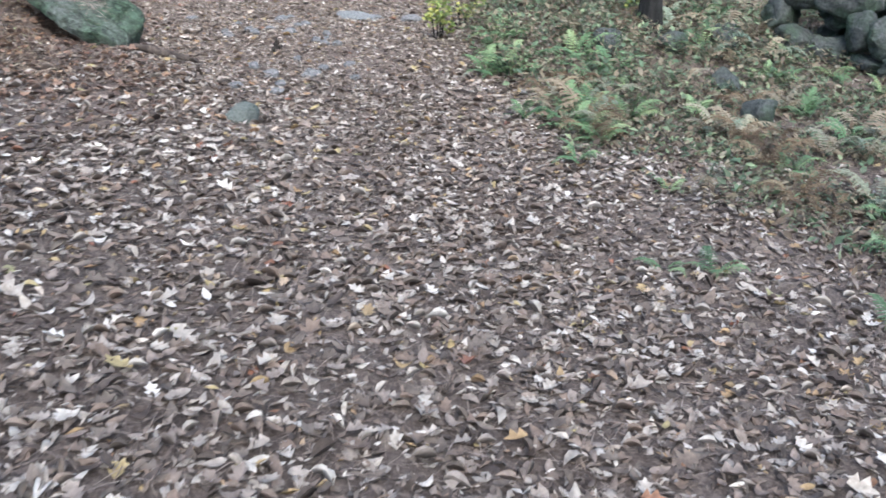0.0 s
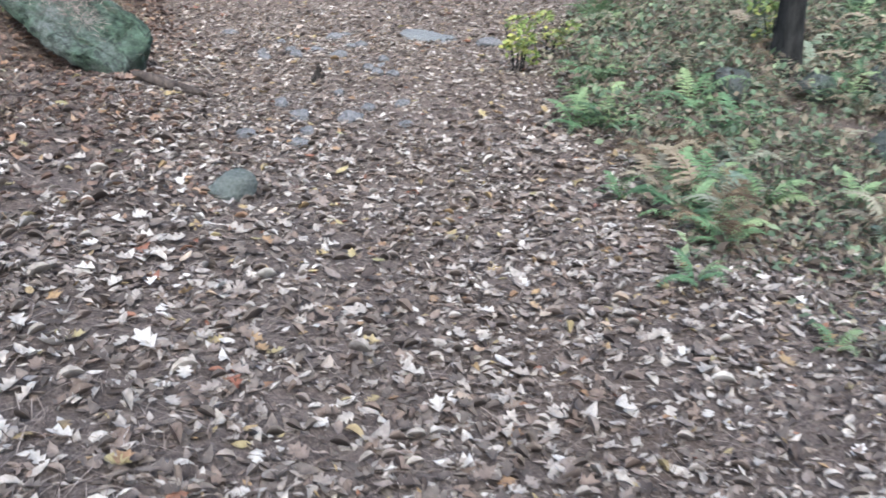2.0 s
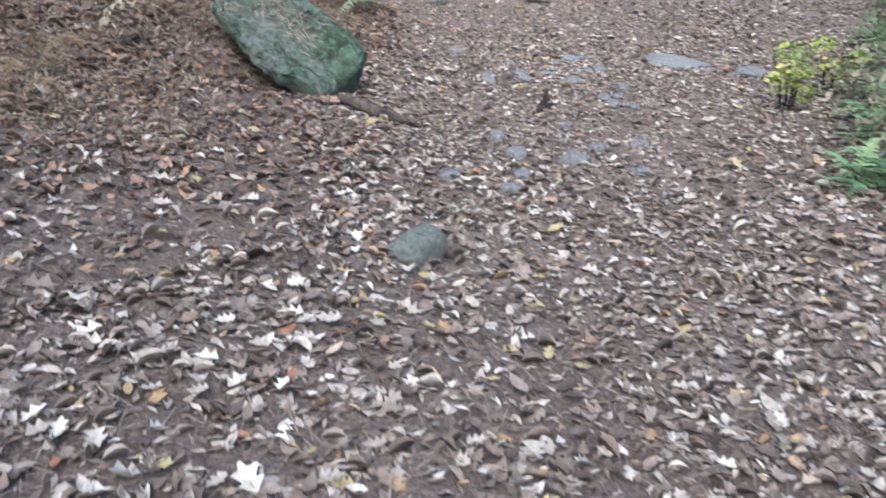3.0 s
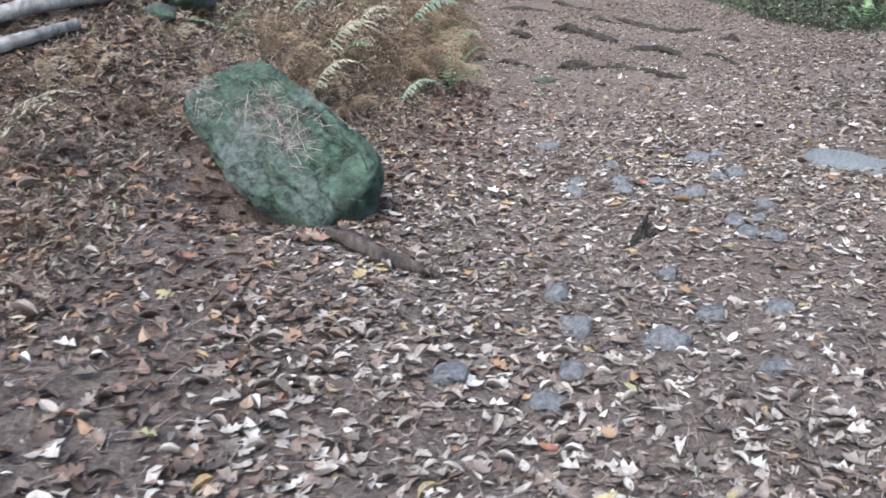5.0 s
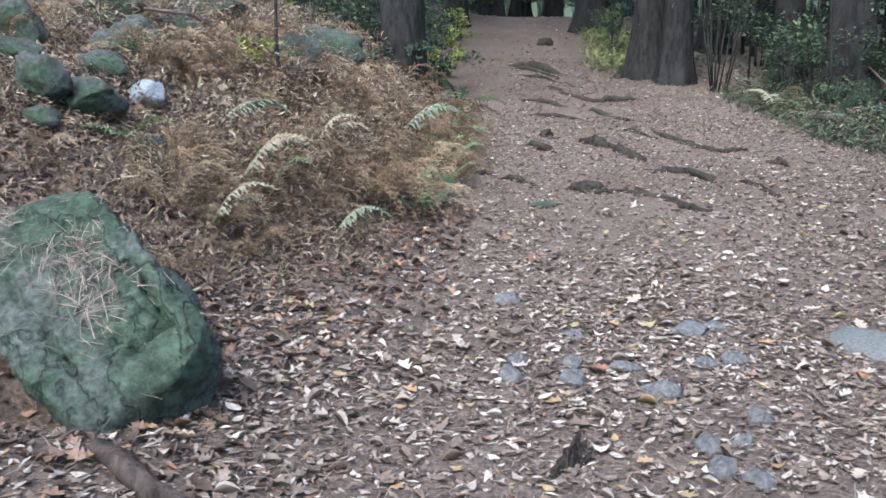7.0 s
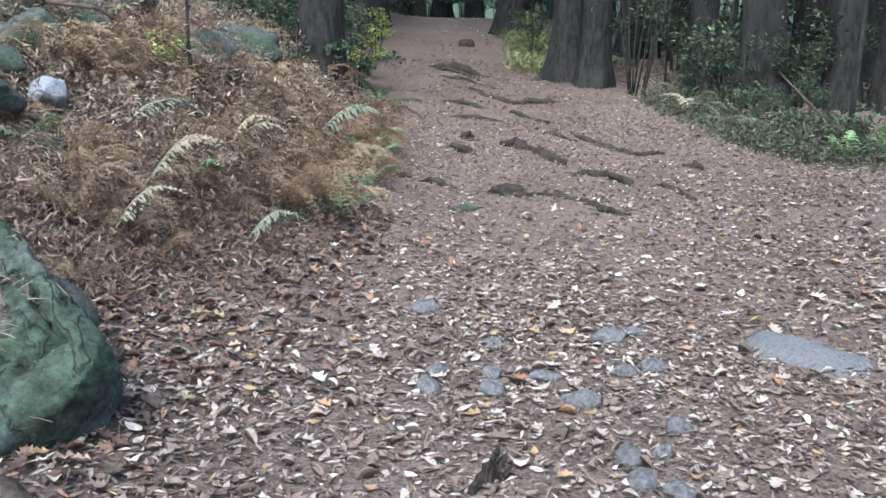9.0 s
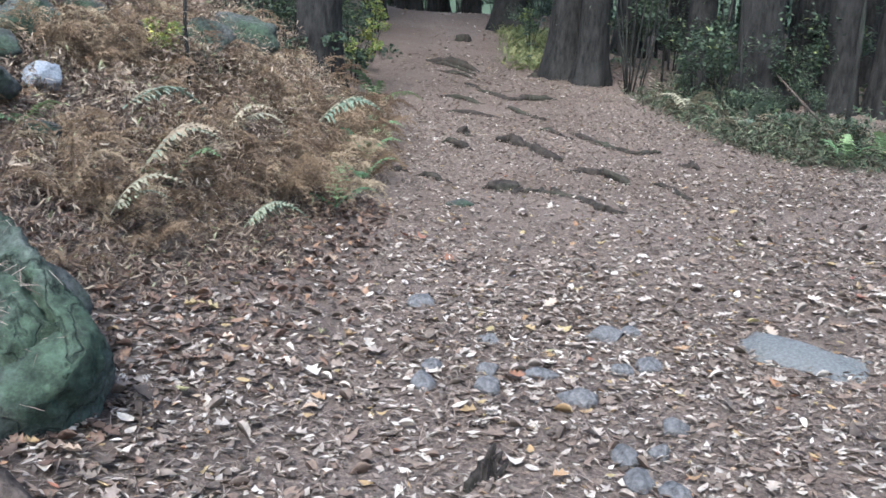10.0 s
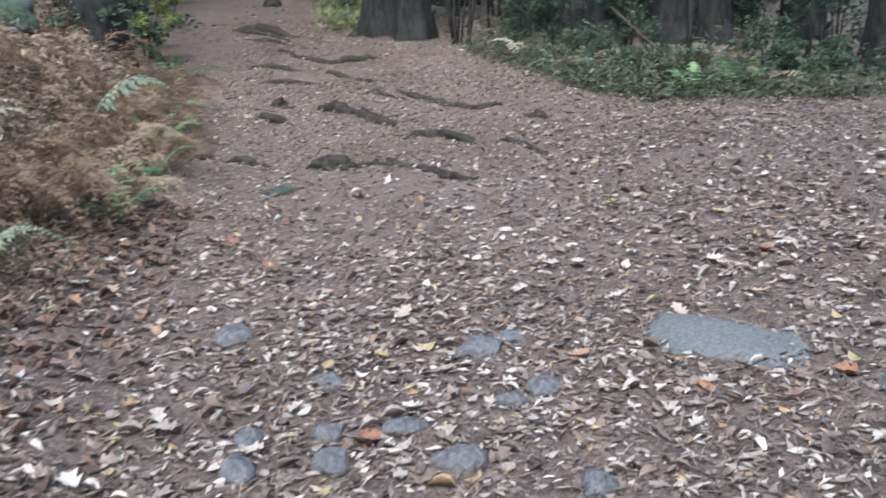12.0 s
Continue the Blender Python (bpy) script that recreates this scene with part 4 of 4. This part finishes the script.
# ---- rocks on the bank and old stone heap ----
def rock(x, y, w, d, h, seed, mat, label, group, up=0.0):
    return thing("rock", rock_mesh("rock", mat, w / 2, d / 2, h / 2, seed, 0.4, 10, 4), pose(x, y, gz(x, y) + h * 0.28 + up, rnd.uniform(-8, 8), rnd.uniform(-8, 8), rnd.uniform(0, 180)), label, "rock", group)


rock(0.7, 10.85, 0.3, 0.24, 0.22, 1, PALEBLUE, "pale bluish-grey rock on the bracken bank", "rocks on the bank", 0.02)
for i, (x, y, w, h, up) in enumerate(((0.47, 10.03, 0.32, 0.29, 0.05), (0.4, 10.9, 0.33, 0.2, 0.04), (0.63, 10.2, 0.5, 0.24, 0.03), (0.27, 11.5, 0.5, 0.3, 0.05), (0.18, 11.98, 0.42, 0.34, 0.06), (0.25, 12.7, 0.56, 0.32, 0.08),
                                      (0.6, 9.78, 0.22, 0.14, 0.0), (-0.32, 11.2, 0.5, 0.35, 0.05), (0.02, 10.55, 0.4, 0.22, 0.04), (0.55, 12.4, 0.3, 0.22, 0.06), (0.95, 13.3, 0.7, 0.4, 0.2), (0.1, 13.7, 0.8, 0.45, 0.15), (-0.3, 12.6, 0.7, 0.4, 0.1),
                                      (1.05, 14.8, 0.8, 0.5, 0.25), (0.95, 10.2, 0.26, 0.13, 0.0))):
    ob = rock(x, y, w, w * 0.7, h, 30 + i, DARKROCK, "weathered grey-green rock half buried in the bank", "rocks on the bank", up)
    ob.rotation_euler = (radians(rnd.uniform(-8, 8)), radians(rnd.uniform(4, 16)), radians(rnd.uniform(-25, 15)))
for i in range(48):  # tumbled wall, three courses, running away from the trail
    u, course, row = i % 8, (i // 8) % 3, i // 24
    x = 8.4 + 0.05 * u + 0.45 * row + 0.12 * course + rnd.uniform(-0.22, 0.22)
    y = 6.35 - 0.42 * u + 0.15 * (course % 2) + rnd.uniform(-0.1, 0.1)
    ob = rock(x, y, rnd.uniform(0.4, 0.85), rnd.uniform(0.34, 0.55), rnd.uniform(0.24, 0.46), 60 + i, DARKROCK, "dark weathered stone in an old tumbled wall", "stones of the tumbled wall", (0, 0.27, 0.52)[course])
    ob.rotation_euler = (radians(rnd.uniform(-22, 22)), radians(rnd.uniform(-22, 22)), radians(rnd.uniform(0, 180)))
for i, (x, y, w) in enumerate(((6.2, 6.9, 0.5), (6.5, 5.6, 0.42), (5.9, 4.7, 0.4), (6.9, 6.7, 0.45), (7.6, 6.6, 0.5))):
    rock(x, y, w, w * 0.8, w * 0.7, 90 + i, DARKROCK, "lichened grey rock among the ferns", "rocks among the ferns", 0)


# ---- low green undergrowth under the trees ----
g = np.random.default_rng(21)
n = 90000
xs, ys = g.uniform(-18, 26, n), g.uniform(13, 48, n)
clear = np.where(xs > 3, (xs > np.interp(ys, [12.6, 14.0, 14.35, 15.4, 18.3], [12.0, 8.7, 7.1, 6.6, 6.1])) | ((ys > 21) & (xs > 3.9 + 0.02 * ys)), (xs < 1.9 - 0.01 * ys) & (ys > 15.5))
clump = np.sin(1.7 * xs + 0.5 * ys) * np.sin(1.1 * ys - 0.7 * xs) + g.normal(0, 0.5, n) > -0.1
xs, ys = xs[clear & clump], ys[clear & clump]
n = len(xs)
thing("undergrowth", spread("undergrowth", LEAFLET, xs, ys, height(xs, ys) + g.uniform(0.03, 0.5, n) * (0.5 + 0.5 * np.sin(2.3 * xs) * np.sin(1.9 * ys)), g.uniform(0, 6.28, n), g.normal(0, 0.5, n), g.normal(0, 0.5, n),
      g.uniform(0.07, 0.16, n), FOLIAGE, np.zeros(n, int)), Matrix(), "low dark green plants under the trees", "undergrowth", kind="stuff")
n = 22000
u, d = g.uniform(0, 1, n), np.abs(g.normal(0, 0.9, n))
xs, ys = clearing_edge(u)
xs, ys = xs + 0.5 * d + g.normal(0, 0.12, n), ys + 0.7 * d + g.normal(0, 0.15, n)
tops = (0.08 + 0.3 * step(0, 1.2, d)) * (0.5 + 0.5 * np.sin(2.9 * xs) * np.sin(2.2 * ys))
thing("edge_undergrowth", spread("edge_undergrowth", STRAND + LEAFLET, xs, ys, height(xs, ys) + 0.01 + (0.06 + tops) * g.uniform(0, 1, n), g.uniform(0, 6.28, n), g.normal(0, 0.5, n), g.normal(0, 0.5, n), g.uniform(0.05, 0.13, n), EDGE,
      g.integers(0, 2, n)), Matrix(), "low tangled plants along the far edge of the clearing", "undergrowth", kind="stuff")


n = 3000
xs, ys = g.normal(4.75, 0.45, n), g.uniform(20.6, 25.5, n)
ok = (xs > 4.05 + g.normal(0, 0.12, n)) & (np.hypot(xs - 5.0, ys - 20.0) > 0.7)
xs, ys = xs[ok], ys[ok]
n = len(xs)
thing("grass_patch", spread("grass_patch", STRAND, xs, ys, height(xs, ys) + g.uniform(0.02, 0.14, n), g.uniform(0, 6.28, n), g.normal(0, 0.6, n), g.normal(0, 0.8, n), g.uniform(0.12, 0.26, n), GRASS, g.integers(0, 2, n)), Matrix(),
      "low yellow-green grass beside the far trail", "grass", kind="stuff")
# ferns along the far rim of the clearing
for i in range(22):
    ex, ey = clearing_edge(q.uniform(0.12, 0.85))
    c = q.choice(("pale", "green", "pale", "brown"))
    fern(c, float(ex) + q.uniform(0.1, 0.9), float(ey) + q.uniform(0.1, 1.0), q.randint(4, 6), q.uniform(0.6, 0.95), 900 + i, {"green": "green fern at the wood's edge", "pale": "bleached fern at the wood's edge", "brown": "brown withered fern at the wood's edge"}[c], "ferns at the wood's edge")


# ---- distance ----
vv, ff = [], []
for i in range(49):
    a = 2 * math.pi * i / 48
    for z in (-6, 9):
        vv.append((3 + 75 * math.cos(a), 15 + 75 * math.sin(a), z))
for i in range(48):
    ff.append((i * 2, i * 2 + 2, i * 2 + 3, i * 2 + 1))
FARWOOD = island_material("far_woods", [(0.0, (0.05, 0.075, 0.056)), (1.0, (0.09, 0.125, 0.092))], 0.9, 0.1, 0.6)
thing("backdrop", mesh_of("backdrop", vv, ff, FARWOOD), Matrix(), "grey-green wall of distant woods", "backdrop", kind="structure")

# ---- single fallen leaves that stand out ----
single = [mesh_of("leaf", *k, BRIGHT) for k in LEAF_KINDS[:6]]
q = random.Random(77)
for i in range(230):
    x, y = (q.uniform(-0.2, 4.4), q.uniform(2.0, 7.0)) if i % 2 else (q.uniform(1.2, 5.6), q.uniform(6.6, 11.5))
    s = q.uniform(0.045, 0.085)
    leaf = part("leaf", q.choice(single), litter, "", pose(x, y, gz(x, y) + q.uniform(0.02, 0.035), q.uniform(-15, 15), q.uniform(-15, 15), q.uniform(0, 360)) @ Matrix.Diagonal((s, s, s, 1)))
